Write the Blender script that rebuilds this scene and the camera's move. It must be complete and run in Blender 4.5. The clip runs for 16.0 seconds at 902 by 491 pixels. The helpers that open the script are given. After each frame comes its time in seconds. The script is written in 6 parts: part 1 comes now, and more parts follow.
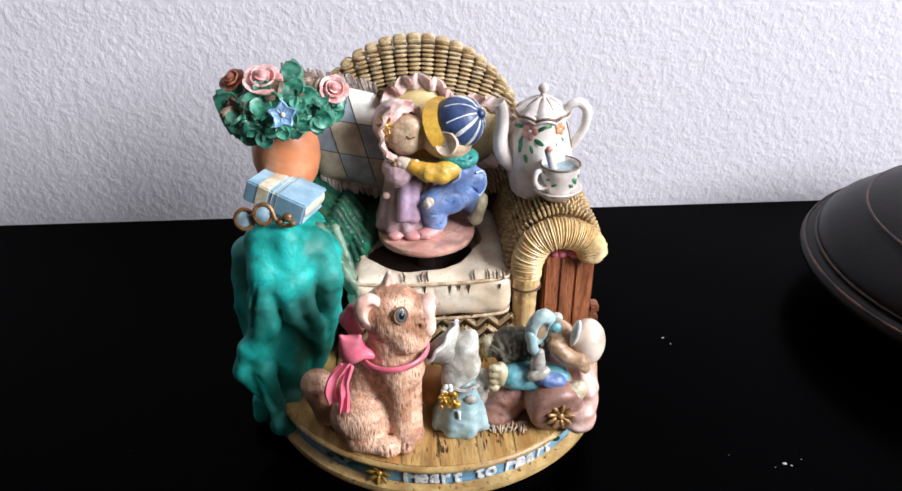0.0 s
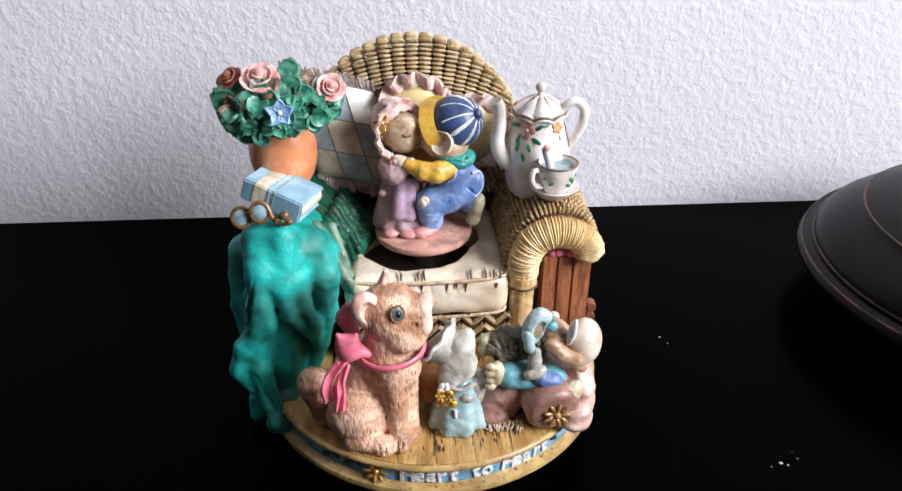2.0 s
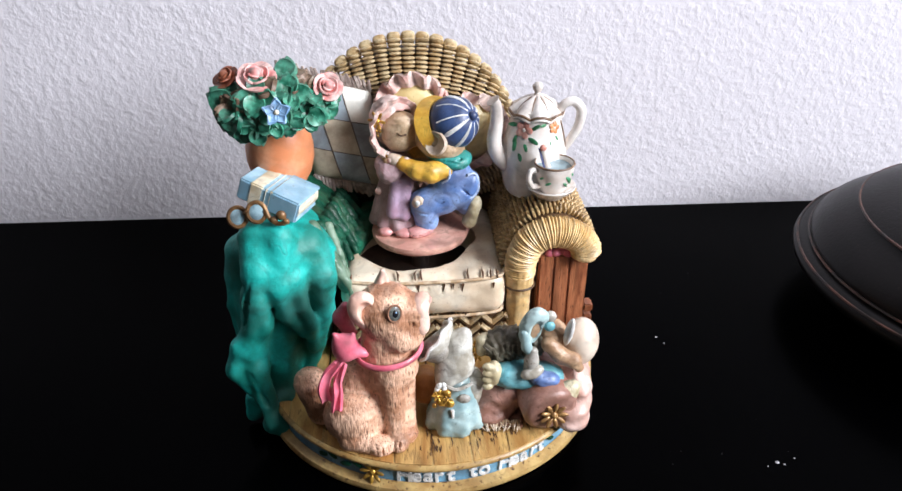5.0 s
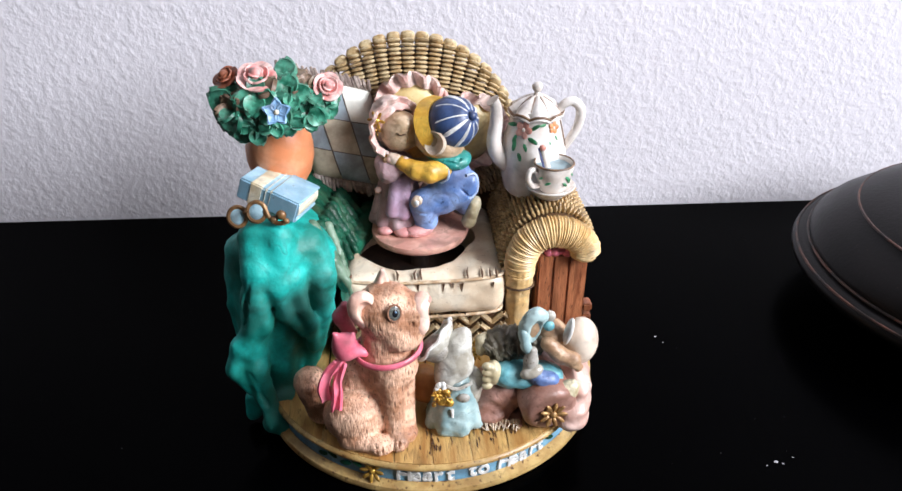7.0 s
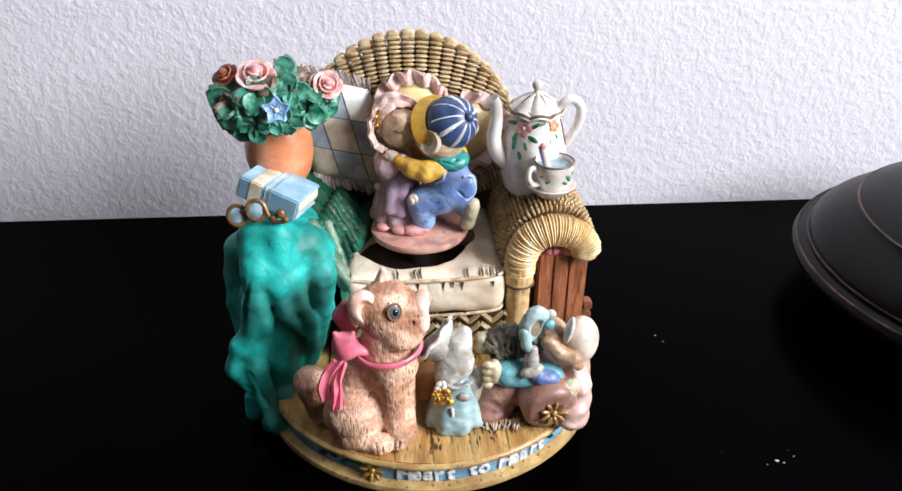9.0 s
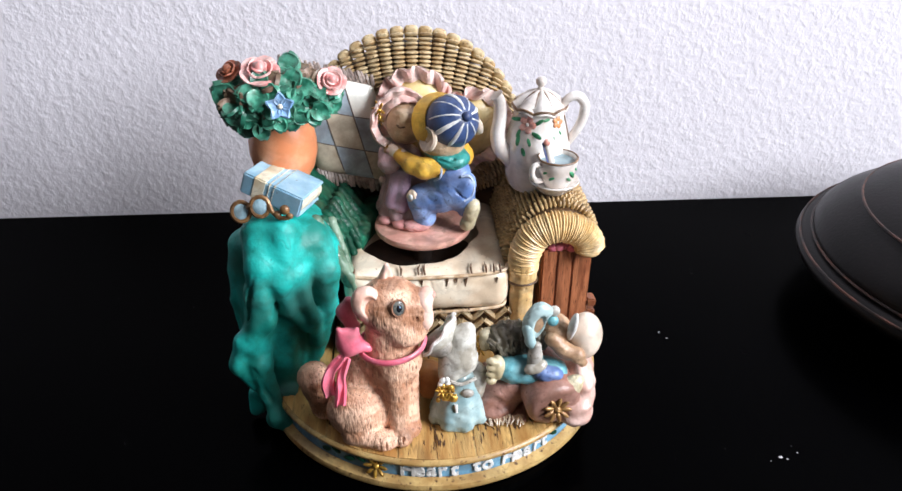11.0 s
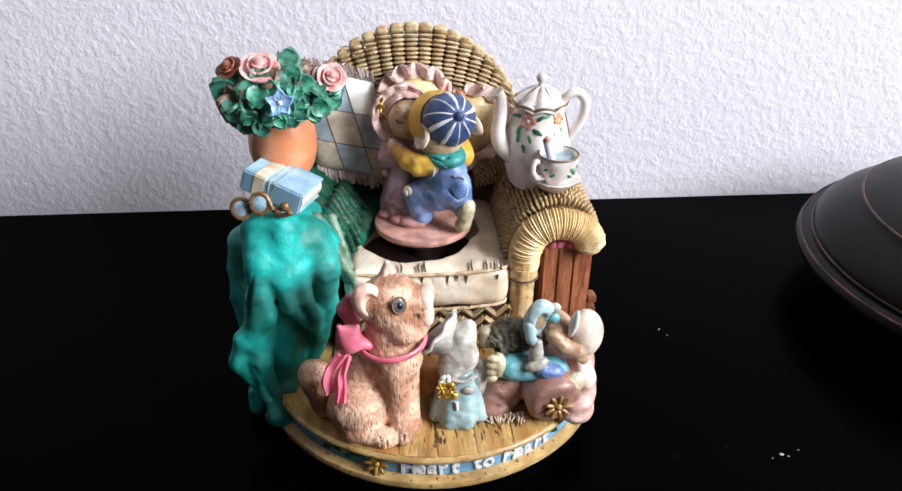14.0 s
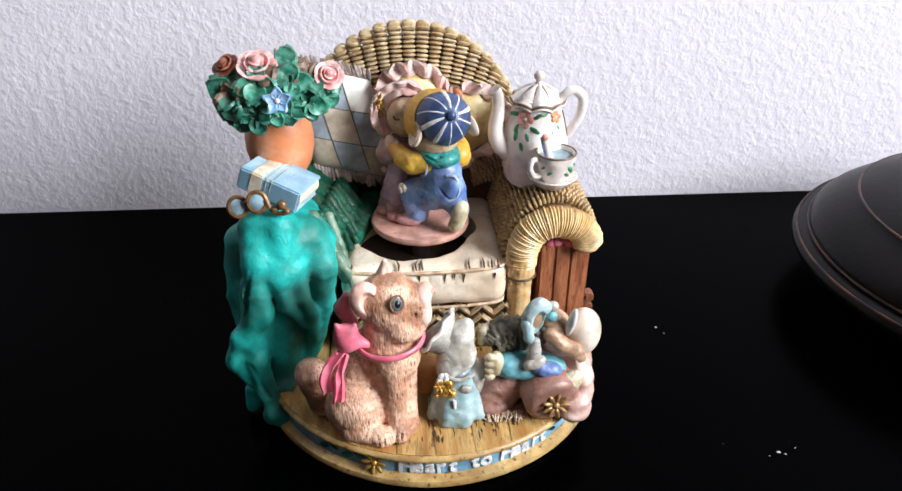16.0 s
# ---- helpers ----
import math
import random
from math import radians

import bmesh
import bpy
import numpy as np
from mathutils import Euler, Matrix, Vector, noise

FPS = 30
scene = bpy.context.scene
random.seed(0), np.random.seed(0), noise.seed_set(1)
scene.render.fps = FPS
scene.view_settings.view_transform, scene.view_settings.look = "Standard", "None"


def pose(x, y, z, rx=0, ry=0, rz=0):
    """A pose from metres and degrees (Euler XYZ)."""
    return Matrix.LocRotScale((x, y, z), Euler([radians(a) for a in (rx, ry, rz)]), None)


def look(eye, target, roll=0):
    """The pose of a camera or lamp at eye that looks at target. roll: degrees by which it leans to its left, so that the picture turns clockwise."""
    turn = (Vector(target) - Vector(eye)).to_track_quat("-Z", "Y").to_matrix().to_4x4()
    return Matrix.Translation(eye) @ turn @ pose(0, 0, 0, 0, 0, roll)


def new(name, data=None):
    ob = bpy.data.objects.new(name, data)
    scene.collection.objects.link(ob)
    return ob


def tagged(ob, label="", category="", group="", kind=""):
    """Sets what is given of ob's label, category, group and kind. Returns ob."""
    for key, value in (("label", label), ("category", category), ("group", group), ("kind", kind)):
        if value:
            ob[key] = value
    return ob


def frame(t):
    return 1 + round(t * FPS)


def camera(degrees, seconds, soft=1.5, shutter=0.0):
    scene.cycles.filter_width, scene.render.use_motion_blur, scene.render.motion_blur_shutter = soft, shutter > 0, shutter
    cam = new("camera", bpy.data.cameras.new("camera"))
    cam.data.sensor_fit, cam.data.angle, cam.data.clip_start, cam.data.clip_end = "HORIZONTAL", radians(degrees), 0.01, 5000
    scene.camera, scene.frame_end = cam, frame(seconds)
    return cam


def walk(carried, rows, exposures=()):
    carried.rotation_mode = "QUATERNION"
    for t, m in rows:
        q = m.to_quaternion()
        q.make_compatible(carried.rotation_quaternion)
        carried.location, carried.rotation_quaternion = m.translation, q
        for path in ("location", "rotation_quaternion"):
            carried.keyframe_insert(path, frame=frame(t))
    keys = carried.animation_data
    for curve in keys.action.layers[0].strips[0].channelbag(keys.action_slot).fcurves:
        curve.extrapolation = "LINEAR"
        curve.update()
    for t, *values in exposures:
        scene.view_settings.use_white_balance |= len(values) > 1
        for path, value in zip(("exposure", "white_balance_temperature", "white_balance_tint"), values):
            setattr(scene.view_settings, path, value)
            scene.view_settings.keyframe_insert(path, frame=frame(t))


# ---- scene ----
from math import sin, cos, pi, sqrt

# camera: seconds, eye, turn to the right, tilt down, roll
PATH = [
    (0.0, -0.00805, -0.23712, 0.19325, 3.800, 30.000, 0.000),
    (0.5, -0.00766, -0.23724, 0.19261, 3.862, 30.025, 0.155),
    (1.0, -0.00763, -0.23655, 0.19290, 3.795, 30.148, 0.030),
    (1.5, -0.00784, -0.23720, 0.19289, 3.844, 30.008, 0.135),
    (2.0, -0.00745, -0.23724, 0.19295, 3.896, 30.020, 0.175),
    (2.5, -0.00776, -0.23693, 0.19317, 4.147, 30.075, 0.326),
    (3.0, -0.00809, -0.23722, 0.19262, 4.135, 29.977, 0.343),
    (3.5, -0.00814, -0.23655, 0.19238, 4.402, 30.083, 0.513),
    (4.0, -0.00797, -0.23721, 0.19247, 4.360, 29.951, 0.453),
    (6.5, -0.00845, -0.23710, 0.19251, 4.329, 29.986, 0.352),
    (7.0, -0.00826, -0.23744, 0.19291, 4.376, 30.028, 0.452),
    (7.5, -0.00798, -0.23754, 0.19317, 4.246, 30.020, 0.397),
    (8.0, -0.00850, -0.23765, 0.19263, 4.455, 29.898, 0.479),
    (8.5, -0.00823, -0.23702, 0.19282, 4.431, 30.145, 0.524),
    (9.0, -0.00895, -0.23692, 0.19224, 4.550, 30.042, 0.498),
    (11.5, -0.00950, -0.23715, 0.19203, 4.315, 30.347, 0.409),
    (12.0, -0.01038, -0.23635, 0.19215, 4.453, 30.434, 0.405),
    (12.5, -0.01027, -0.23660, 0.19206, 4.608, 30.325, 0.510),
    (13.0, -0.01021, -0.23640, 0.19243, 4.667, 30.415, 0.547),
    (13.5, -0.01053, -0.23652, 0.19154, 4.815, 30.323, 0.667),
    (14.0, -0.01006, -0.23644, 0.19139, 4.507, 30.391, 0.463),
    (14.5, -0.01004, -0.23627, 0.19199, 4.295, 30.536, 0.303),
    (15.0, -0.01094, -0.23575, 0.19144, 4.822, 30.601, 0.603),
    (15.5, -0.01117, -0.23636, 0.19103, 4.887, 30.430, 0.638),
    (16.0, -0.01103, -0.23572, 0.19155, 4.972, 30.612, 0.682),
]
cam = camera(58.0, 16.0)
walk(cam, [(t, pose(x, y, z, 90 - tilt, 0, -turn) @ pose(0, 0, 0, 0, 0, roll)) for t, x, y, z, turn, tilt, roll in PATH],
     exposures=[(0.0, 0.0), (7.0, 0.08), (16.0, 0.12)])

# ---- light: daylight from a window in the wall to the right of the table ----
world = bpy.data.worlds.new("sky")
scene.world = world
world.use_nodes = True
wn = world.node_tree.nodes
sky = wn.new("ShaderNodeTexSky")
sky.sky_type, sky.sun_disc, sky.sun_elevation, sky.sun_rotation = "NISHITA", False, radians(38), radians(110)
world.node_tree.links.new(sky.outputs[0], wn["Background"].inputs[0])
wn["Background"].inputs[1].default_value = 0.1

WIN_X, WIN_Y, WIN_Z = 0.80, -0.56, 0.66      # middle of the window's opening
lamp_data = bpy.data.lights.new("window_light", "AREA")
lamp_data.shape, lamp_data.size, lamp_data.size_y = "RECTANGLE", 0.58, 0.64
lamp_data.energy, lamp_data.color = 35.0, (0.92, 0.94, 1.0)
lamp = new("window_light", lamp_data)
lamp.matrix_world = look((WIN_X + 0.02, WIN_Y, WIN_Z), (0.0, WIN_Y, WIN_Z - 0.02))


# ---- materials ----
def node_mat(name):
    m = bpy.data.materials.new(name)
    m.use_nodes = True
    return m, m.node_tree.nodes, m.node_tree.links, m.node_tree.nodes["Principled BSDF"]


def painted(name, col, col2=None, scale=250.0, rough=0.42, bump=0.25, fine=1400.0, speck=None, speck_at=0.66,
            stretch=(1, 1, 1), spec=0.5, coat=0.12, metal=0.0, depth=0.0004, rnd=0.0, stain=0.65, crack=0.00, crack_scale=150.0, tone=None):
    """Painted resin: two tones in soft blotches, darker flecks of an antique wash, fine relief."""
    m, n, l, p = node_mat(name)
    tc, mp = n.new("ShaderNodeTexCoord"), n.new("ShaderNodeMapping")
    mp.inputs["Scale"].default_value = stretch
    l.new(tc.outputs["Object"], mp.inputs[0])
    a = n.new("ShaderNodeTexNoise")
    a.inputs["Scale"].default_value, a.inputs["Detail"].default_value, a.inputs["Roughness"].default_value = scale, 5, 0.6
    if tone:
        mt = n.new("ShaderNodeMapping")
        mt.inputs["Scale"].default_value = tone
        l.new(tc.outputs["Object"], mt.inputs[0])
        l.new(mt.outputs[0], a.inputs["Vector"])
    else:
        l.new(mp.outputs[0], a.inputs["Vector"])
    ramp = n.new("ShaderNodeValToRGB")
    ramp.color_ramp.elements[0].position, ramp.color_ramp.elements[1].position = 0.41, 0.59
    ramp.color_ramp.elements[0].color, ramp.color_ramp.elements[1].color = (*(col2 or col), 1), (*col, 1)
    l.new(a.outputs[0], ramp.inputs[0])
    out = ramp.outputs[0]
    b = n.new("ShaderNodeTexNoise")
    b.inputs["Scale"].default_value, b.inputs["Detail"].default_value = fine, 3
    l.new(mp.outputs[0], b.inputs["Vector"])
    if speck:
        r2 = n.new("ShaderNodeValToRGB")
        r2.color_ramp.elements[0].position, r2.color_ramp.elements[1].position = speck_at - 0.06, speck_at + 0.04
        l.new(b.outputs[0], r2.inputs[0])
        mix = n.new("ShaderNodeMix")
        mix.data_type = "RGBA"
        mix.inputs["B"].default_value = (*speck, 1)
        l.new(r2.outputs[0], mix.inputs["Factor"])
        l.new(out, mix.inputs["A"])
        out = mix.outputs["Result"]
    if rnd:
        oi, hs = n.new("ShaderNodeObjectInfo"), n.new("ShaderNodeHueSaturation")
        mr = n.new("ShaderNodeMapRange")
        mr.inputs["To Min"].default_value, mr.inputs["To Max"].default_value = 1 - rnd, 1 + rnd
        l.new(oi.outputs["Random"], mr.inputs["Value"])
        l.new(mr.outputs[0], hs.inputs["Value"])
        l.new(out, hs.inputs["Color"])
        out = hs.outputs[0]
    if stain:
        c = n.new("ShaderNodeTexNoise")
        c.inputs["Scale"].default_value, c.inputs["Detail"].default_value, c.inputs["Distortion"].default_value = scale * 0.7, 6, 0.6
        mp2 = n.new("ShaderNodeMapping")
        mp2.inputs["Location"].default_value = (3.1, 1.7, 0.4)
        l.new(mp.outputs[0], mp2.inputs[0])
        l.new(mp2.outputs[0], c.inputs["Vector"])
        r3 = n.new("ShaderNodeValToRGB")
        r3.color_ramp.elements[0].position, r3.color_ramp.elements[1].position = 0.50, 0.68
        r3.color_ramp.elements[1].color = (stain, stain, stain, 1)
        l.new(c.outputs[0], r3.inputs[0])
        mx = n.new("ShaderNodeMix")
        mx.data_type = "RGBA"
        mx.inputs["B"].default_value = (*[0.30 * v + 0.012 * w for v, w in zip(col, (3, 1.4, 0.6))], 1)
        l.new(r3.outputs[0], mx.inputs["Factor"])
        l.new(out, mx.inputs["A"])
        out = mx.outputs["Result"]
    height = n.new("ShaderNodeMath")
    height.operation = "MULTIPLY_ADD"
    height.inputs[1].default_value, height.inputs[2].default_value = -1.0, 1.0
    l.new(b.outputs[0], height.inputs[0])
    if crack:
        # thin sculpted creases that hold the dark glaze
        d = n.new("ShaderNodeTexNoise")
        d.inputs["Scale"].default_value, d.inputs["Detail"].default_value, d.inputs["Distortion"].default_value = crack_scale, 3, 0.8
        l.new(mp.outputs[0], d.inputs["Vector"])
        s1, s2 = n.new("ShaderNodeMath"), n.new("ShaderNodeMath")
        s1.operation, s2.operation = "SUBTRACT", "ABSOLUTE"
        s1.inputs[1].default_value = 0.5
        l.new(d.outputs[0], s1.inputs[0])
        l.new(s1.outputs[0], s2.inputs[0])
        r4 = n.new("ShaderNodeValToRGB")
        r4.color_ramp.elements[0].position, r4.color_ramp.elements[1].position = 0.004, 0.035
        r4.color_ramp.elements[0].color, r4.color_ramp.elements[1].color = (crack, crack, crack, 1), (0, 0, 0, 1)
        l.new(s2.outputs[0], r4.inputs[0])
        my = n.new("ShaderNodeMix")
        my.data_type = "RGBA"
        my.inputs["B"].default_value = (*[0.16 * v + 0.010 * w for v, w in zip(col, (3, 1.3, 0.5))], 1)
        mk = n.new("ShaderNodeMapRange")
        mk.inputs["From Min"].default_value, mk.inputs["From Max"].default_value = 0.44, 0.62
        l.new(a.outputs[0], mk.inputs["Value"])
        mm = n.new("ShaderNodeMath")
        mm.operation = "MULTIPLY"
        l.new(r4.outputs[0], mm.inputs[0])
        l.new(mk.outputs[0], mm.inputs[1])
        r4 = mm
        l.new(r4.outputs[0], my.inputs["Factor"])
        l.new(out, my.inputs["A"])
        out = my.outputs["Result"]
        h2 = n.new("ShaderNodeMath")
        h2.operation = "SUBTRACT"
        l.new(height.outputs[0], h2.inputs[0])
        l.new(r4.outputs[0], h2.inputs[1])
        height = h2
    l.new(out, p.inputs["Base Color"])
    bp = n.new("ShaderNodeBump")
    bp.inputs["Strength"].default_value, bp.inputs["Distance"].default_value = bump, depth
    l.new(height.outputs[0], bp.inputs["Height"])
    l.new(bp.outputs[0], p.inputs["Normal"])
    mr = n.new("ShaderNodeMapRange")
    mr.inputs["To Min"].default_value, mr.inputs["To Max"].default_value = rough - 0.1, rough + 0.12
    l.new(a.outputs[0], mr.inputs["Value"])
    l.new(mr.outputs[0], p.inputs["Roughness"])
    p.inputs["Specular IOR Level"].default_value, p.inputs["Coat Weight"].default_value, p.inputs["Metallic"].default_value = spec, coat, metal
    p.inputs["Coat Roughness"].default_value = 0.15
    return m


def wall_paint(name, col):
    """White wall paint over a rolled, pebbly plaster."""
    m, n, l, p = node_mat(name)
    tc = n.new("ShaderNodeTexCoord")
    big, mid, fin = [n.new("ShaderNodeTexNoise") for _ in range(3)]
    for t, s, d in ((big, 9, 2), (mid, 300, 3), (fin, 700, 2)):
        t.inputs["Scale"].default_value, t.inputs["Detail"].default_value = s, d
        l.new(tc.outputs["Object"], t.inputs["Vector"])
    ramp = n.new("ShaderNodeValToRGB")
    ramp.color_ramp.elements[0].color, ramp.color_ramp.elements[1].color = (*[c * 0.94 for c in col], 1), (*col, 1)
    l.new(big.outputs[0], ramp.inputs[0])
    l.new(ramp.outputs[0], p.inputs["Base Color"])
    r2 = n.new("ShaderNodeValToRGB")
    r2.color_ramp.elements[0].position, r2.color_ramp.elements[1].position = 0.38, 0.68
    l.new(mid.outputs[0], r2.inputs[0])
    b1, b2 = n.new("ShaderNodeBump"), n.new("ShaderNodeBump")
    b1.inputs["Strength"].default_value, b1.inputs["Distance"].default_value = 0.42, 0.0006
    b2.inputs["Strength"].default_value, b2.inputs["Distance"].default_value = 0.5, 0.0003
    l.new(r2.outputs[0], b1.inputs["Height"])
    l.new(fin.outputs[0], b2.inputs["Height"])
    l.new(b1.outputs[0], b2.inputs["Normal"])
    l.new(b2.outputs[0], p.inputs["Normal"])
    p.inputs["Roughness"].default_value = 0.75
    return m


M_WALL = wall_paint("wall_paint", (0.80, 0.77, 0.82))
# ceiling and far walls are out of view; their tones are lowered against bounce
M_CEIL = painted("ceiling_paint", (0.46, 0.45, 0.44), (0.42, 0.41, 0.40), 6, 0.8, 0.2, 300, stain=0, coat=0.0)
M_WALL2 = painted("unseen_wall_tan", (0.13, 0.11, 0.10), (0.11, 0.09, 0.08), 6, 0.8, 0.2, 300, stain=0, coat=0.0)
M_FLOOR = painted("floor_boards", (0.10, 0.06, 0.04), (0.06, 0.04, 0.025), 8, 0.5, 0.2, 200, stretch=(1, 8, 1), coat=0.0)
M_TABLE = painted("black_lacquer", (0.0003, 0.0003, 0.0004), (0.0002, 0.0002, 0.0003), 30, 0.22, 0.05, 900, spec=0.009, stain=0, coat=0.0)
M_DUST = painted("dust", (0.45, 0.45, 0.47), (0.3, 0.3, 0.32), 900, 0.8, coat=0.0)
M_JAR = painted("dark_turned_wood", (0.006, 0.005, 0.005), (0.003, 0.0025, 0.0025), 60, 0.36, 0.2, 700, speck=(0.03, 0.02, 0.018), speck_at=0.74, spec=0.13, stain=0, coat=0.0)
M_JARLINE = painted("worn_brown_groove", (0.10, 0.038, 0.022), (0.012, 0.006, 0.004), 90, 0.5, stain=0, coat=0.0)
M_FRAME = painted("window_paint", (0.8, 0.8, 0.78), (0.76, 0.76, 0.74), 30, 0.4, 0.1)

BROWN = (0.10, 0.045, 0.018)
M_WEAVE = painted("brown_weave", (0.58, 0.41, 0.20), (0.38, 0.24, 0.10), 240, 0.45, 0.3, 1200, speck=BROWN, speck_at=0.66)
M_WICKER = painted("wicker", (0.66, 0.53, 0.32), (0.42, 0.28, 0.13), 260, 0.45, 0.3, 1200, speck=BROWN, speck_at=0.67, crack=0.24, crack_scale=200)
# dark brown set behind the canes as shade in their gaps; also the post's ring
M_WICKDK = painted("wicker_shade_brown", (0.10, 0.05, 0.02), (0.045, 0.022, 0.009), 300, 0.6)
M_RATTAN = painted("rattan_wrap", (0.80, 0.59, 0.31), (0.66, 0.43, 0.18), 200, 0.4, 0.2, 1000, speck=BROWN, speck_at=0.71, crack=0.24, crack_scale=160)
M_CREAM = painted("cream_upholstery", (0.84, 0.75, 0.60), (0.70, 0.56, 0.40), 80, 0.38, 0.2, 800, stain=0.35, speck=(0.30, 0.17, 0.09), speck_at=0.72, crack=0.20, crack_scale=90)
M_PIPE = painted("cream_piping", (0.72, 0.58, 0.42), (0.50, 0.34, 0.2), 300, 0.4)
M_SLIT = painted("dark_brown_mark", (0.12, 0.06, 0.03), (0.08, 0.04, 0.02), 300, 0.6)
M_LILAC = painted("lilac_apron", (0.50, 0.36, 0.50), (0.36, 0.22, 0.30), 120, 0.4, crack=0.40, crack_scale=120)
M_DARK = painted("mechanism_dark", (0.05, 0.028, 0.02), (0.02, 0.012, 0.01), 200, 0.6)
M_PLANK = painted("yellow_planks", (0.62, 0.39, 0.14), (0.38, 0.19, 0.055), 90, 0.42, 0.3, 700, speck=(0.10, 0.045, 0.014), speck_at=0.69, stretch=(2.2, 0.35, 1), rnd=0.1, crack=0.40, crack_scale=120)
M_BASE = painted("base_ochre", (0.55, 0.38, 0.15), (0.36, 0.21, 0.07), 110, 0.42, 0.2, 700, speck=BROWN, crack=0.40, crack_scale=110)
M_BAND = painted("base_blue_band", (0.20, 0.42, 0.58), (0.10, 0.26, 0.40), 110, 0.45, 0.2, 900, speck=(0.03, 0.06, 0.08), speck_at=0.7, crack=0.40, crack_scale=130)
M_LETTER = painted("white_lettering", (0.82, 0.82, 0.80), (0.7, 0.7, 0.68), 300, 0.4)
M_GOLD = painted("gold_paint", (0.75, 0.45, 0.08), (0.35, 0.18, 0.03), 400, 0.3, 0.2, metal=0.5, crack=0.40, crack_scale=250)
M_BRONZE = painted("bronze_paint", (0.50, 0.29, 0.11), (0.22, 0.11, 0.04), 400, 0.35, 0.2, metal=0.3)
M_TEAL = painted("turquoise_cloth", (0.008, 0.45, 0.40), (0.004, 0.20, 0.16), 65, 0.56, 0.35, 900, speck=(0.02, 0.07, 0.05), speck_at=0.74, crack=0.28, crack_scale=70, coat=0.0)
M_TEALDK = painted("dark_green_shade", (0.008, 0.11, 0.06), (0.003, 0.04, 0.022), 120, 0.6, 0.15, 500, spec=0.2, crack=0.40, crack_scale=120)
M_TERRA = painted("terracotta", (0.84, 0.40, 0.22), (0.70, 0.25, 0.11), 60, 0.34, 0.15, 900)
M_LEAF = painted("green_leaf", (0.075, 0.34, 0.23), (0.012, 0.11, 0.065), 200, 0.36, 0.25, 1000, speck=(0.012, 0.02, 0.01), speck_at=0.70, rnd=0.35, crack=0.44, crack_scale=170)
M_DRYLEAF = painted("brown_leaf", (0.26, 0.17, 0.12), (0.12, 0.09, 0.05), 200, 0.42, 0.25, 1000, speck=(0.03, 0.02, 0.01), rnd=0.2)
# near-black green and brown that stands in for shade among the leaves
M_LEAFGAP = painted("foliage_gap_shade", (0.05, 0.045, 0.025), (0.015, 0.03, 0.015), 260, 0.6, 0.4)
M_ROSE = painted("rose_pink", (0.86, 0.58, 0.54), (0.80, 0.31, 0.29), 300, 0.38, 0.15, 1200, speck=(0.4, 0.1, 0.07), speck_at=0.74, crack=0.40, crack_scale=180)
M_ROSEDK = painted("rose_rust", (0.35, 0.11, 0.06), (0.22, 0.07, 0.035), 300, 0.45)
M_SKYBL = painted("pale_blue_petal", (0.26, 0.45, 0.68), (0.16, 0.32, 0.55), 300, 0.4)
M_BOOK = painted("book_blue", (0.40, 0.60, 0.72), (0.22, 0.41, 0.54), 70, 0.42, 0.15, 1000, speck=(0.13, 0.10, 0.06), speck_at=0.735, crack=0.36, crack_scale=90)
M_PAGE = painted("book_pages", (0.82, 0.78, 0.64), (0.66, 0.58, 0.42), 300, 0.5, 0.3, 800, stretch=(1, 1, 6))
M_STRAP = painted("cream_strap", (0.82, 0.76, 0.60), (0.70, 0.58, 0.38), 200, 0.42, crack=0.32, crack_scale=150)
M_BRASS = painted("dull_brass", (0.28, 0.15, 0.06), (0.14, 0.07, 0.03), 400, 0.4, 0.2, metal=0.35)
M_LENS = painted("lens_blue", (0.30, 0.44, 0.50), (0.18, 0.30, 0.36), 260, 0.2)
M_CHINA = painted("white_china", (0.82, 0.78, 0.74), (0.74, 0.66, 0.60), 120, 0.25, 0.08, 700, coat=0.4, speck=(0.42, 0.30, 0.18), speck_at=0.77, crack=0.10, crack_scale=70)
M_CHINALN = painted("china_brown_line", (0.22, 0.13, 0.07), (0.13, 0.07, 0.04), 400, 0.5)
M_TEA = painted("blue_tea", (0.30, 0.42, 0.46), (0.24, 0.35, 0.40), 200, 0.15)
M_SPOON = painted("spoon_blue", (0.18, 0.22, 0.42), (0.10, 0.12, 0.28), 300, 0.3)
M_DGREEN = painted("decal_green", (0.06, 0.30, 0.14), (0.03, 0.17, 0.07), 300, 0.4)
M_DPINK = painted("decal_pink", (0.80, 0.44, 0.37), (0.68, 0.28, 0.22), 300, 0.4)
M_DORANGE = painted("decal_orange", (0.72, 0.30, 0.12), (0.5, 0.18, 0.07), 300, 0.4)
M_CRATE = painted("red_brown_wood", (0.46, 0.17, 0.075), (0.20, 0.06, 0.025), 130, 0.45, 0.4, 700, speck=(0.03, 0.012, 0.006), speck_at=0.68, stretch=(3, 3, 0.4), rnd=0.15, crack=0.40, crack_scale=140)
M_PINKCL = painted("pink_cloth", (0.80, 0.22, 0.30), (0.66, 0.13, 0.20), 260, 0.42)
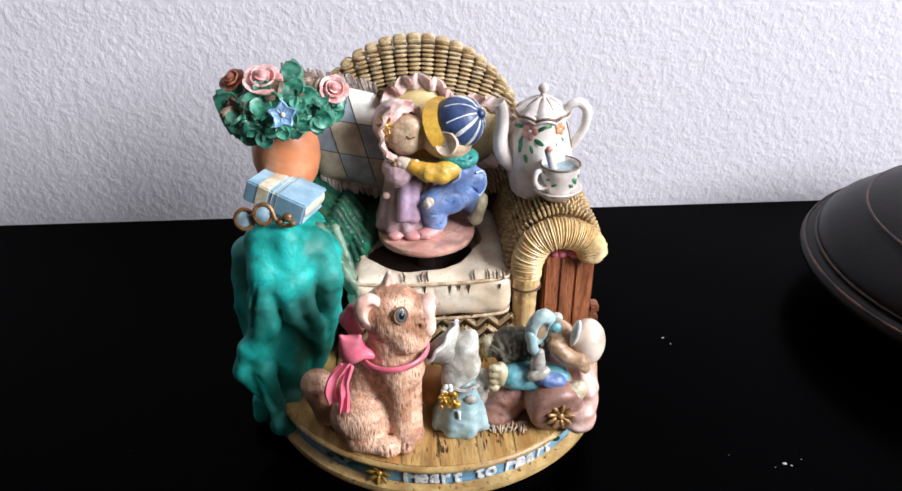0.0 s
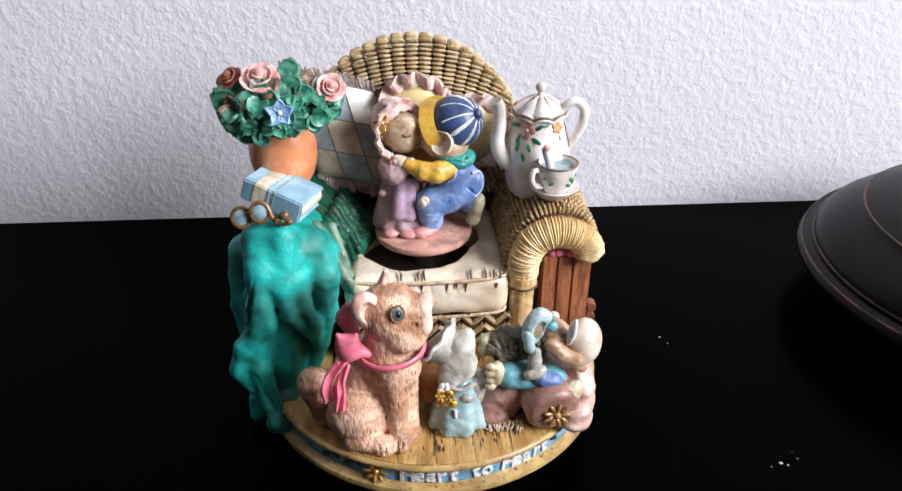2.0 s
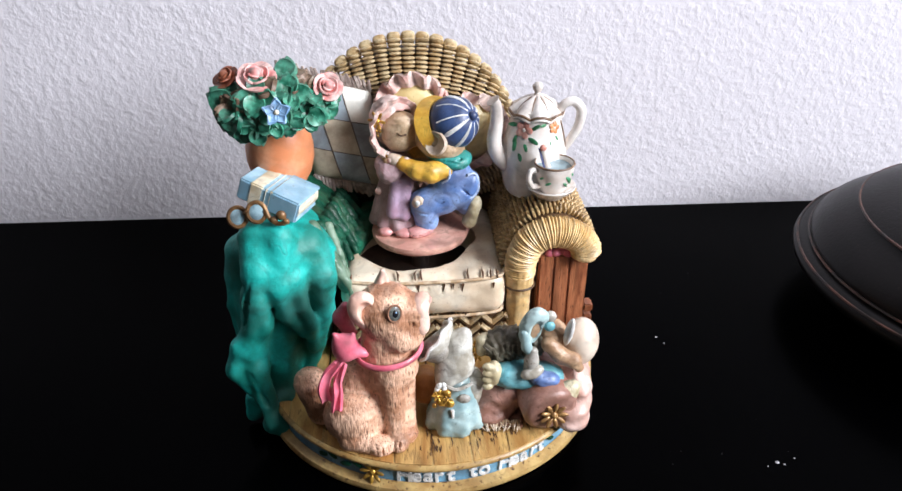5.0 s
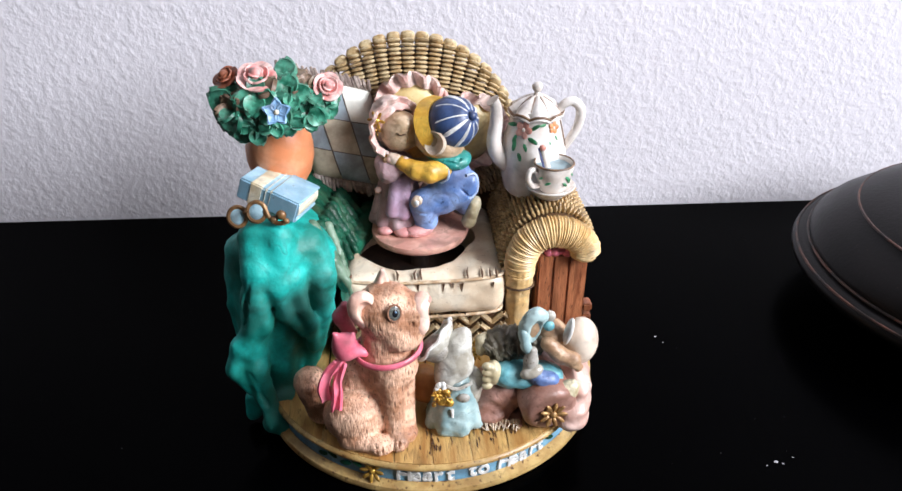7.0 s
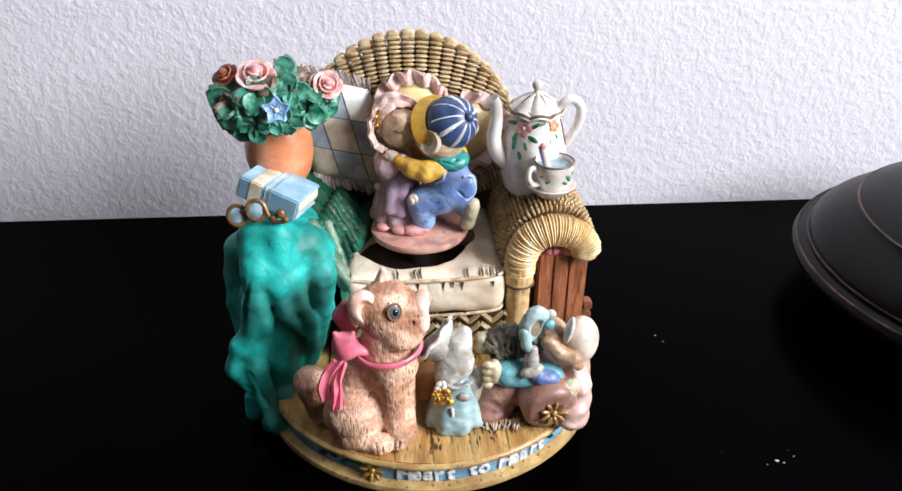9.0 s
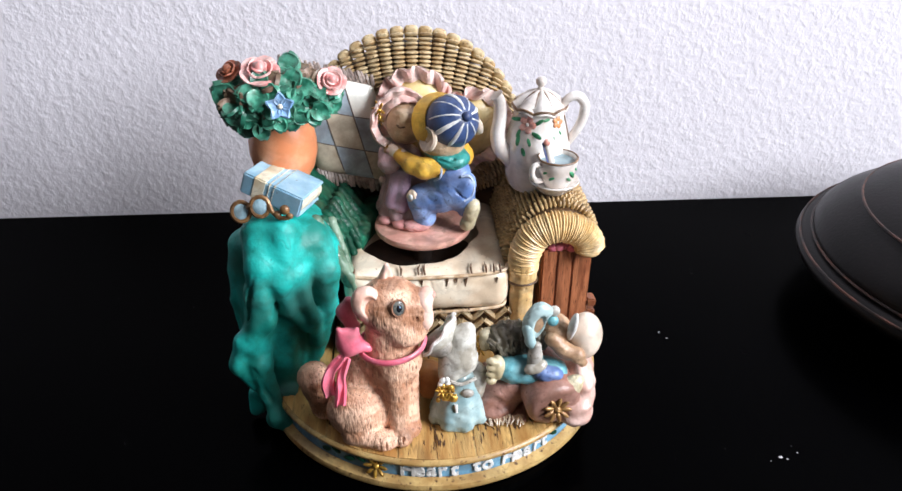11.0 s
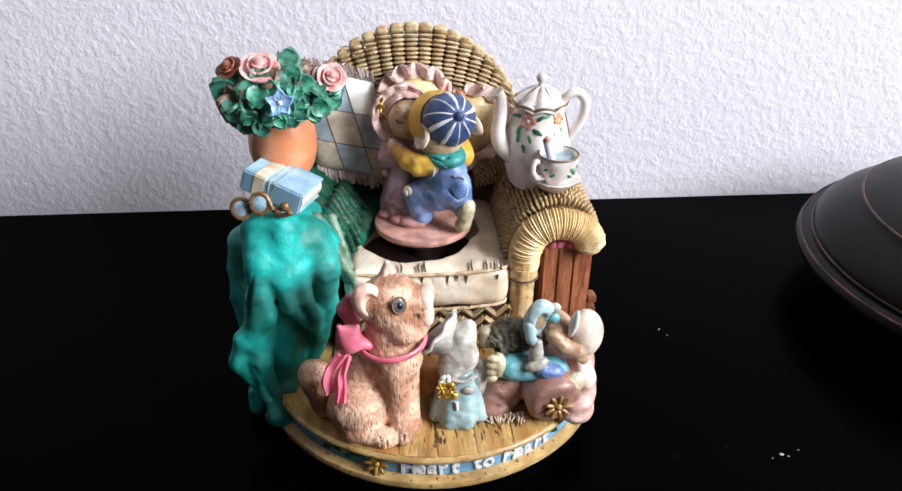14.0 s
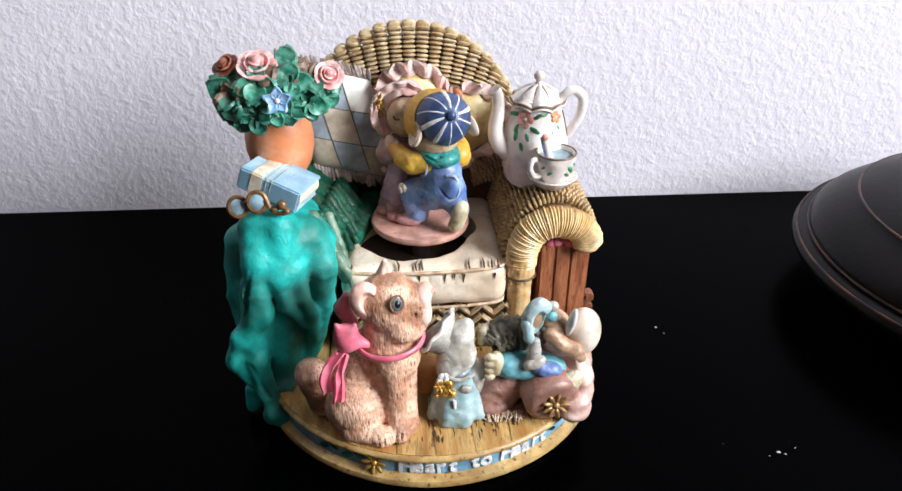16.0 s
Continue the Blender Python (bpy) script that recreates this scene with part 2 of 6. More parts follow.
M_FUR = painted("ginger_fur", (0.84, 0.53, 0.37), (0.42, 0.20, 0.11), 120, 0.5, 0.6, 1300, speck=(0.17, 0.075, 0.045), speck_at=0.645, stretch=(1.4, 1.1, 0.26), depth=0.0006, tone=(0.8, 0.8, 1.5), crack=0.22, crack_scale=170, coat=0.0)
M_PALEFUR = painted("pale_pink_fur", (0.84, 0.60, 0.50), (0.76, 0.46, 0.36), 200, 0.42, 0.3, 900, crack=0.20, crack_scale=120)
M_RIBBON = painted("pink_ribbon", (0.85, 0.22, 0.30), (0.74, 0.13, 0.20), 150, 0.35, 0.1)
M_EYE = painted("eye_ring", (0.17, 0.18, 0.16), (0.07, 0.08, 0.08), 800, 0.25)
M_BLACK = painted("black_paint", (0.012, 0.014, 0.018), (0.008, 0.008, 0.01), 300, 0.2)
M_GREYFUR = painted("grey_fur", (0.42, 0.40, 0.36), (0.24, 0.21, 0.17), 200, 0.45, 0.5, 900, speck=(0.1, 0.07, 0.05), crack=0.40, crack_scale=200)
M_DKFUR = painted("dark_mouse_fur", (0.16, 0.14, 0.10), (0.07, 0.06, 0.04), 200, 0.5, 0.6, 800)
M_WHITECL = painted("white_glazed_cloth", (0.68, 0.67, 0.61), (0.36, 0.33, 0.27), 120, 0.22, 0.2, 800, coat=0.3, crack=0.48, crack_scale=160)
M_AQUA = painted("aqua_cloth", (0.42, 0.56, 0.56), (0.24, 0.37, 0.39), 90, 0.36, 0.2, 900, speck=(0.1, 0.14, 0.12), speck_at=0.73, crack=0.44, crack_scale=120)
M_AQUA2 = painted("bright_aqua_cloth", (0.20, 0.50, 0.55), (0.07, 0.32, 0.40), 140, 0.36, crack=0.40, crack_scale=140)
M_DENIM = painted("denim_blue", (0.25, 0.38, 0.68), (0.10, 0.19, 0.44), 130, 0.45, 0.3, 900, speck=(0.02, 0.04, 0.12), speck_at=0.70, crack=0.48, crack_scale=130)
M_HEM = painted("pale_denim_hem", (0.50, 0.60, 0.78), (0.32, 0.42, 0.62), 260, 0.45)
M_NAVY = painted("cap_navy", (0.045, 0.085, 0.21), (0.02, 0.04, 0.11), 200, 0.42, 0.2, crack=0.24, crack_scale=140)
M_STRIPE = painted("cap_white", (0.78, 0.78, 0.76), (0.55, 0.58, 0.62), 300, 0.4)
M_YELLOW = painted("yellow_shirt", (0.80, 0.50, 0.08), (0.62, 0.33, 0.04), 170, 0.42, 0.25, 900, speck=(0.25, 0.12, 0.02), speck_at=0.73, crack=0.48, crack_scale=150)
M_SCARF = painted("green_scarf", (0.04, 0.36, 0.32), (0.02, 0.22, 0.2), 200, 0.4, crack=0.40, crack_scale=140)
M_BEAR = painted("cream_bear_fur", (0.66, 0.50, 0.34), (0.46, 0.31, 0.18), 160, 0.45, 0.45, 900, speck=(0.16, 0.09, 0.05), speck_at=0.72, crack=0.40, crack_scale=150)
M_EAR = painted("pale_ear", (0.78, 0.66, 0.54), (0.62, 0.48, 0.36), 200, 0.45)
M_MAUVE = painted("mauve_dress", (0.52, 0.37, 0.40), (0.33, 0.20, 0.21), 110, 0.4, 0.25, 900, speck=(0.14, 0.08, 0.07), speck_at=0.72, crack=0.48, crack_scale=120)
M_PINKDISC = painted("pink_disc", (0.72, 0.42, 0.34), (0.60, 0.30, 0.24), 140, 0.4, 0.2, 800, speck=(0.3, 0.12, 0.09), speck_at=0.72, crack=0.44, crack_scale=110)
M_SHOE = painted("pale_shoe", (0.66, 0.60, 0.42), (0.48, 0.40, 0.24), 200, 0.42, crack=0.48, crack_scale=170)
M_PINKSHOE = painted("pink_shoe", (0.78, 0.42, 0.40), (0.62, 0.28, 0.27), 200, 0.4, crack=0.40, crack_scale=160)
M_FRILL = painted("pink_white_frill", (0.80, 0.64, 0.58), (0.66, 0.40, 0.36), 190, 0.4, 0.2, 900, speck=(0.3, 0.14, 0.1), speck_at=0.73, crack=0.52, crack_scale=170)
M_HEART = painted("butter_yellow", (0.80, 0.67, 0.36), (0.66, 0.49, 0.20), 90, 0.4, 0.15, 900, speck=(0.3, 0.17, 0.06), speck_at=0.75, crack=0.28, crack_scale=80)
M_FRINGE = painted("grey_fringe", (0.40, 0.33, 0.29), (0.22, 0.17, 0.15), 300, 0.5)
M_PINKBED = painted("dusty_pink_quilt", (0.50, 0.28, 0.23), (0.30, 0.14, 0.10), 130, 0.42, 0.4, 800, speck=(0.18, 0.08, 0.06), speck_at=0.70, crack=0.48, crack_scale=130)
M_PALEBED = painted("pale_quilt_edge", (0.82, 0.60, 0.53), (0.58, 0.35, 0.29), 120, 0.4, 0.3, crack=0.48, crack_scale=120)
M_EGG = painted("cream_bonnet", (0.86, 0.75, 0.63), (0.80, 0.64, 0.51), 120, 0.35, 0.1, crack=0.12, crack_scale=80)
M_TAN = painted("tan_mouse", (0.55, 0.36, 0.22), (0.36, 0.21, 0.12), 200, 0.45, 0.4, crack=0.40, crack_scale=170)


# ---- mesh tools (millimetres inside, metres in the scene) ----
def lathe(profile, n=48, c=(0, 0, 0), wob=0.0):
    V, F, k = [], [], len(profile)
    for i in range(n):
        a = 2 * pi * i / n
        w = 1 + wob * sin(a * 3 + 1) + wob * 0.6 * sin(a * 7)
        V += [(c[0] + r * w * cos(a), c[1] + r * w * sin(a), c[2] + z) for r, z in profile]
    for i in range(n):
        j = (i + 1) % n
        F += [(i * k + q, j * k + q, j * k + q + 1, i * k + q + 1) for q in range(k - 1)]
    return V, F


def tube(path, radii, n=10, caps=True, closed=False, flat=1.0):
    """A round bar along a path, whose radius may change; flat squeezes it along its second axis."""
    P = [Vector(p) for p in path]
    if not hasattr(radii, "__len__"):
        radii = [radii] * len(P)
    V, F, up, m = [], [], None, len(P)
    for i, p in enumerate(P):
        if closed:
            d = P[(i + 1) % m] - P[i - 1]
        else:
            d = P[min(i + 1, m - 1)] - P[max(i - 1, 0)]
        d.normalize()
        if up is None:
            up = Vector((0, 0, 1)) if abs(d.z) < 0.9 else Vector((0, 1, 0))
        up = (up - d * up.dot(d)).normalized()
        s = d.cross(up)
        V += [tuple(p + (s * cos(2 * pi * j / n) + up * (flat * sin(2 * pi * j / n))) * radii[i]) for j in range(n)]
    for i in range(m if closed else m - 1):
        q = (i + 1) % m
        F += [(i * n + j, i * n + (j + 1) % n, q * n + (j + 1) % n, q * n + j) for j in range(n)]
    if caps and not closed:
        F += [tuple(range(n))[::-1], tuple((m - 1) * n + j for j in range(n))]
    return V, F


def curve_through(points, steps=6):
    """A smooth path through a few points."""
    P = [Vector(p) for p in points]
    out = []
    for i in range(len(P) - 1):
        a, b, c, d = P[max(i - 1, 0)], P[i], P[i + 1], P[min(i + 2, len(P) - 1)]
        for s in range(steps):
            t = s / steps
            out.append(0.5 * (2 * b + (c - a) * t + (2 * a - 5 * b + 4 * c - d) * t * t + (3 * b - a - 3 * c + d) * t ** 3))
    return out + [P[-1]]


def ball(c, r, n=14, turn=None):
    if not hasattr(r, "__len__"):
        r = (r, r, r)
    V, F = [], []
    for i in range(n + 1):
        b = -pi / 2 + pi * i / n
        V += [(cos(b) * cos(2 * pi * j / (2 * n)) * r[0], cos(b) * sin(2 * pi * j / (2 * n)) * r[1], sin(b) * r[2]) for j in range(2 * n)]
    for i in range(n):
        F += [(i * 2 * n + j, i * 2 * n + (j + 1) % (2 * n), (i + 1) * 2 * n + (j + 1) % (2 * n), (i + 1) * 2 * n + j) for j in range(2 * n)]
    m = Matrix.Translation(c) @ (turn or Matrix.Identity(4))
    return tf((V, F), m)


def bead(rx, ry, rz, n=6):
    """One turn of cane: a fat pad, square in plan and round in section."""
    V, F = ball((0, 0, 0), 1.0, n)
    return [(math.copysign(abs(x) ** 0.6, x) * rx, y * ry, z * rz) for x, y, z in V], F


def tf(g, m):
    return [tuple(m @ Vector(v)) for v in g[0]], g[1]


def rot(x=0, y=0, z=0):
    return pose(0, 0, 0, x, y, z)


def block(size, bevel=0.6, m=None, seg=2):
    bm = bmesh.new()
    bmesh.ops.create_cube(bm, size=1.0, matrix=Matrix.Diagonal((*size, 1)))
    if bevel:
        bmesh.ops.bevel(bm, geom=bm.edges[:], offset=bevel, segments=seg, affect="EDGES")
    bm.verts.index_update()
    g = [tuple(v.co) for v in bm.verts], [tuple(v.index for v in f.verts) for f in bm.faces]
    bm.free()
    return tf(g, m) if m else g


def join(*gs):
    V, F = [], []
    for v, f in gs:
        k = len(V)
        V += list(v)
        F += [tuple(i + k for i in q) for q in f]
    return V, F


def sheet(fn, nu, nv, thick):
    """A curved sheet of some thickness: fn(u, v) gives its middle, u and v from 0 to 1."""
    P = [[Vector(fn(i / nu, j / nv)) for j in range(nv + 1)] for i in range(nu + 1)]
    V, F = [], []
    for side in (0.5, -0.5):
        for i in range(nu + 1):
            for j in range(nv + 1):
                du = P[min(i + 1, nu)][j] - P[max(i - 1, 0)][j]
                dv = P[i][min(j + 1, nv)] - P[i][max(j - 1, 0)]
                nrm = du.cross(dv)
                nrm = nrm.normalized() if nrm.length > 1e-9 else Vector((0, 0, 1))
                V.append(tuple(P[i][j] + nrm * (thick * side)))
    k, w = (nu + 1) * (nv + 1), nv + 1
    for i in range(nu):
        for j in range(nv):
            q = (i * w + j, (i + 1) * w + j, (i + 1) * w + j + 1, i * w + j + 1)
            F += [q, tuple(x + k for x in q[::-1])]
    rim = [i * w for i in range(nu + 1)] + [nu * w + j for j in range(1, w)] + [i * w + nv for i in range(nu - 1, -1, -1)] + [j for j in range(nv - 1, 0, -1)]
    for a, b in zip(rim, rim[1:] + rim[:1]):
        F.append((b, a, a + k, b + k))
    return V, F


def E(c, r, turn=None):
    """An ellipsoid as a distance field; turn in degrees about x, y, z."""
    c, r = np.array(c, float), np.array(r if hasattr(r, "__len__") else (r, r, r), float)
    m = np.array(rot(*turn).to_3x3()) if turn else None

    def f(p):
        q = p - c
        if m is not None:
            q = q @ m
        k0 = np.sqrt(((q / r) ** 2).sum(1))
        k1 = np.sqrt(((q / r ** 2) ** 2).sum(1)) + 1e-9
        return k0 * (k0 - 1) / k1
    return f, c - r.max(), c + r.max()


def C(a, b, ra, rb=None):
    """A capsule from a to b whose radius goes from ra to rb."""
    a, b, rb = np.array(a, float), np.array(b, float), ra if rb is None else rb

    def f(p):
        d = b - a
        t = np.clip(((p - a) @ d) / (d @ d), 0, 1)
        return np.sqrt(((p - a - t[:, None] * d) ** 2).sum(1)) - (ra + (rb - ra) * t)
    return f, np.minimum(a, b) - max(ra, rb), np.maximum(a, b) + max(ra, rb)


def B(c, h, r, turn=None):
    """A box of half sizes h with rounded edges r."""
    c, h = np.array(c, float), np.array(h, float)
    m = np.array(rot(*turn).to_3x3()) if turn else None

    def f(p):
        q = p - c
        if m is not None:
            q = q @ m
        q = np.abs(q) - h + r
        return np.sqrt((np.maximum(q, 0) ** 2).sum(1)) + np.minimum(q.max(1), 0) - r
    w = np.full(3, np.linalg.norm(h)) if turn else h
    return f, c - w, c + w


def chain(points, radii):
    return [C(points[i], points[i + 1], radii[i], radii[i + 1]) for i in range(len(points) - 1)]


def carve(shapes, step=0.6, blend=2.0, cut=(), rough=None):
    """Solid modelled from soft-joined shapes, with others cut away; rough(p) adds relief."""
    lo = np.min([s[1] for s in shapes], 0) - 2 * step - 0.8
    hi = np.max([s[2] for s in shapes], 0) + 2 * step + 0.8

    def field(p):
        d = None
        for s in shapes:
            e = s[0](p)
            if d is None:
                d = e
            else:
                h = np.maximum(blend - np.abs(d - e), 0) / blend
                d = np.minimum(d, e) - h * h * blend * 0.25
        for s in cut:
            e = -s[0](p)
            h = np.maximum(0.5 - np.abs(d - e), 0) / 0.5
            d = np.maximum(d, e) + h * h * 0.125
        if rough is not None:
            d = d + rough(p)
        return d
    n = np.ceil((hi - lo) / step).astype(int) + 1
    ax = [lo[i] + step * np.arange(n[i]) for i in range(3)]
    G = np.stack(np.meshgrid(*ax, indexing="ij"), -1).reshape(-1, 3)
    D = np.concatenate([field(g) for g in np.array_split(G, max(1, len(G) // 200000))]).reshape(n) < 0
    cells = np.zeros(n - 1, int)
    for i in (0, 1):
        for j in (0, 1):
            for k in (0, 1):
                cells += D[i:n[0] - 1 + i, j:n[1] - 1 + j, k:n[2] - 1 + k]
    act = (cells > 0) & (cells < 8)
    idx = np.full(n - 1, -1)
    where = np.argwhere(act)
    idx[act] = np.arange(len(where))
    c0 = lo + (where + 0.5) * step
    v = c0.copy()
    e = step * 0.2
    for _ in range(4):
        f0 = field(v)
        g = np.stack([(field(v + np.eye(3)[i] * e) - field(v - np.eye(3)[i] * e)) / (2 * e) for i in range(3)], 1)
        v = v - g * (f0 / ((g * g).sum(1) + 0.05))[:, None]
        v = np.clip(v, c0 - 0.75 * step, c0 + 0.75 * step)
    F = []
    for axis in range(3):
        a, b = [slice(None)] * 3, [slice(None)] * 3
        a[axis], b[axis] = slice(0, -1), slice(1, None)
        change = D[tuple(a)] != D[tuple(b)]
        inside = D[tuple(a)]
        q = np.argwhere(change)
        o1, o2 = (axis + 1) % 3, (axis + 2) % 3
        q = q[(q[:, o1] > 0) & (q[:, o2] > 0) & (q[:, o1] < n[o1] - 1) & (q[:, o2] < n[o2] - 1)]
        flip = inside[tuple(q.T)]
        s1, s2 = np.eye(3, dtype=int)[o1], np.eye(3, dtype=int)[o2]
        quad = np.stack([idx[tuple((q - d).T)] for d in (0 * s1, s1, s1 + s2, s2)], 1)
        quad[~flip] = quad[~flip][:, ::-1]
        F += quad.tolist()
    return [tuple(x) for x in v.tolist()], [tuple(f) for f in F]


def build(name, pieces, parent=None, label="", origin=(0, 0, 0), smooth=True):
    """One mesh object out of pieces (geometry, material), under a thing or part."""
    V, F, slots, which, known = [], [], [], [], {}
    for g, m in pieces:
        if m not in slots:
            slots.append(m)
        k = known.get(id(g[0]))
        if k is None:
            k = known[id(g[0])] = len(V)
            V += [((x - origin[0]) * 0.001, (y - origin[1]) * 0.001, (z - origin[2]) * 0.001) for x, y, z in g[0]]
        F += [tuple(i + k for i in f) for f in g[1]]
        which += [slots.index(m)] * len(g[1])
    me = bpy.data.meshes.new(name)
    me.from_pydata(V, [], F)
    for m in slots:
        me.materials.append(m)
    me.polygons.foreach_set("material_index", which)
    me.polygons.foreach_set("use_smooth", [smooth] * len(F))
    if smooth:
        me.set_sharp_from_angle(angle=radians(50))
    me.update()
    ob = new(name, me)
    if parent is not None:
        while parent.parent and parent.parent.parent:
            parent = parent.parent
        ob.parent = parent
    if label:
        tagged(ob, label)
    return ob


def at(ob, x, y, z):
    """Put an object at a place of its parent, in millimetres."""
    ob.location = (x * 0.001, y * 0.001, z * 0.001)
    return ob


def ripple(scale, amount, seed=0.0):
    """Cheap smooth relief for carve."""
    def f(p):
        q = p * scale + seed
        return amount * (np.sin(q[:, 0] + 1.7 * np.sin(q[:, 1] * 0.9)) * np.sin(q[:, 1] + 1.3 * np.sin(q[:, 2] * 1.1)) * np.sin(q[:, 2] + 0.8 * np.sin(q[:, 0])))
    return f


# ---- the room and the table ----
def slab(name, x0, x1, y0, y1, z0, z1, m, kind="structure", label="", bevel=0.0):
    g = block(((x1 - x0) * 1000, (y1 - y0) * 1000, (z1 - z0) * 1000), bevel, pose((x0 + x1) * 500, (y0 + y1) * 500, (z0 + z1) * 500))
    return tagged(build(name, [(g, m)], smooth=bevel > 0), label, kind=kind)


WALL_Y, FLOOR_Z, CEIL_Z, LEFT_X, BACK_Y = 0.1352, -0.75, 1.75, -1.9, -2.6
slab("wall_north", LEFT_X, 0.88, WALL_Y, WALL_Y + 0.12, FLOOR_Z, CEIL_Z, M_WALL, label="white wall with rolled pebbly plaster")
# added to close the room; dark west and south walls and ceiling limit the fill
slab("wall_west", LEFT_X - 0.12, LEFT_X, BACK_Y, WALL_Y + 0.12, FLOOR_Z, CEIL_Z, M_WALL2, label="unseen tan wall, dark to cut bounced light")
slab("wall_south", LEFT_X, 0.88, BACK_Y - 0.12, BACK_Y, FLOOR_Z, CEIL_Z, M_WALL2, label="unseen tan wall, dark to cut bounced light")
slab("floor", LEFT_X, 0.88, BACK_Y, WALL_Y, FLOOR_Z - 0.1, FLOOR_Z, M_FLOOR, label="dark wooden floor")
slab("ceiling", LEFT_X, 0.88, BACK_Y, WALL_Y, CEIL_Z, CEIL_Z + 0.1, M_CEIL, label="unseen grey ceiling, dimmed to cut bounced light")


def wall_with_window():
    y0, y1, z0, z1 = WIN_Y - 0.33, WIN_Y + 0.33, WIN_Z - 0.36, WIN_Z + 0.36
    x0, x1 = 0.78, 0.88
    gs = []
    for a, b, c, d in ((BACK_Y, y0, FLOOR_Z, CEIL_Z), (y1, WALL_Y, FLOOR_Z, CEIL_Z), (y0, y1, FLOOR_Z, z0), (y0, y1, z1, CEIL_Z)):
        gs.append(block((100, (b - a) * 1000, (d - c) * 1000), 0, pose(830, (a + b) * 500, (c + d) * 500)))
    tagged(build("wall_east", [(join(*gs), M_WALL)], smooth=False), "white wall with a window opening", kind="structure")
    win = tagged(new("window_1"), "white framed window that lets daylight in", kind="structure")
    win.location = (0, 0, 0)
    w, h = (y1 - y0) * 1000, (z1 - z0) * 1000
    for dy, dz, sy, sz in ((-w / 2 + 20, 0, 40, h), (w / 2 - 20, 0, 40, h), (0, -h / 2 + 20, w - 80, 40), (0, h / 2 - 20, w - 80, 40)):
        build("window_frame", [(block((40, sy, sz), 3, pose(856, WIN_Y * 1000 + dy, WIN_Z * 1000 + dz)), M_FRAME)], win)


wall_with_window()


def table():
    t = tagged(new("table"), "black lacquered table standing against the wall", "table")
    t.location = (0, 0, FLOOR_Z)
    k = -FLOOR_Z * 1000
    build("tabletop", [(block((1300, 700, 30), 3, pose(100, 134.4 - 350, k - 15)), M_TABLE)], t)
    for x in (-500, 700):
        for y in (-520, 90):
            build("leg", [(block((55, 55, k - 30), 4, pose(x, y, (k - 30) / 2)), M_TABLE)], t)
    build("apron", [(block((1150, 20, 80), 2, pose(100, -530, k - 70)), M_TABLE)], t)


table()


def dust():
    """White specks that lie on the lacquer."""
    rng = random.Random(4)
    spots = [(112.6, -51.7, 0.75), (114.6, -52.6, 0.4), (109, -53, 0.3), (93, 18, 0.5), (95, 14, 0.35), (119, -50, 0.3)]
    spots += [(rng.uniform(70, 125), rng.uniform(-60, 90), rng.uniform(0.07, 0.16)) for _ in range(20)]
    spots += [(rng.uniform(-150, -70), rng.uniform(-60, 60), rng.uniform(0.08, 0.16)) for _ in range(8)]
    gs = [ball((x, y, r * 0.3), (r, r * rng.uniform(0.6, 1), r * 0.4), 4, rot(0, 0, rng.uniform(0, 180))) for x, y, r in spots]
    tagged(build("dust", [(join(*gs), M_DUST)]), "white specks of dust on the black tabletop", kind="stuff")


dust()


def jar():
    """Dark turned jar, whose lower part alone is in view."""
    x, y = JAR
    j = tagged(new("wooden_jar"), "dark turned wooden jar with worn brown grooves", "jar")
    j.location = (x / 1000, y / 1000, 0)
    body = [(0, 0), (56, 0), (58, 1.5), (62, 6), (71, 11.5), (81, 15.5), (85.6, 18), (86.8, 20), (86.4, 21.6), (85, 23.4), (82.6, 24.2), (81.4, 24.2), (80.6, 24.8), (80.8, 26.2), (80.0, 28.6), (77.2, 32), (72.4, 35.8), (67.5, 38.8),
            (65.2, 40.2), (64.4, 41), (64.4, 42.2), (61.5, 43.8), (55, 46.4), (45, 49), (30, 51), (15, 52), (0, 52.4)]
    build("body", [(lathe(body, 96), M_JAR)], j)
    for r, z in ((81.0, 25.6), (64.7, 41.8), (85.2, 23.2)):
        ring = [(r * cos(2 * pi * i / 96), r * sin(2 * pi * i / 96), z) for i in range(96)]
        build("groove", [(tube(ring, 0.55, 6, closed=True), M_JARLINE)], j, "worn brown groove")


JAR = (241.7, 23.2)
jar()

# ---- the music box: one thing with all that is fixed on it ----
box = tagged(new("music_box"), "painted resin music box, a wicker armchair on a round base", "music box")
BX, BY = 2.0, 0.3                       # middle of the round base


def base():
    body = [(0, 0.3), (57.5, 0), (59.3, 0.6), (59.6, 1.6), (59.2, 2.8), (57.6, 3.4), (56.6, 3.9)]
    build("base_rim", [(lathe(body, 128, (BX, BY, 0), 0.0025), M_BASE)], box, "ochre painted rim of the base")
    build("base_band", [(lathe([(56.4, 3.6), (56.2, 5), (56.3, 8.4), (56.6, 9.3)], 128, (BX, BY, 0)), M_BAND)], box, "blue band with raised white lettering")
    build("base_lip", [(lathe([(56.4, 9.0), (57.9, 9.3), (58.5, 10.2), (58.3, 11.0), (57.2, 11.6), (40, 11.2)], 128, (BX, BY, 0), 0.002), M_BASE)], box)
    build("base_bottom", [(lathe([(56, 1), (56, 10.4), (0, 10.4)], 64, (BX, BY, 0)), M_DARK)], box)


base()


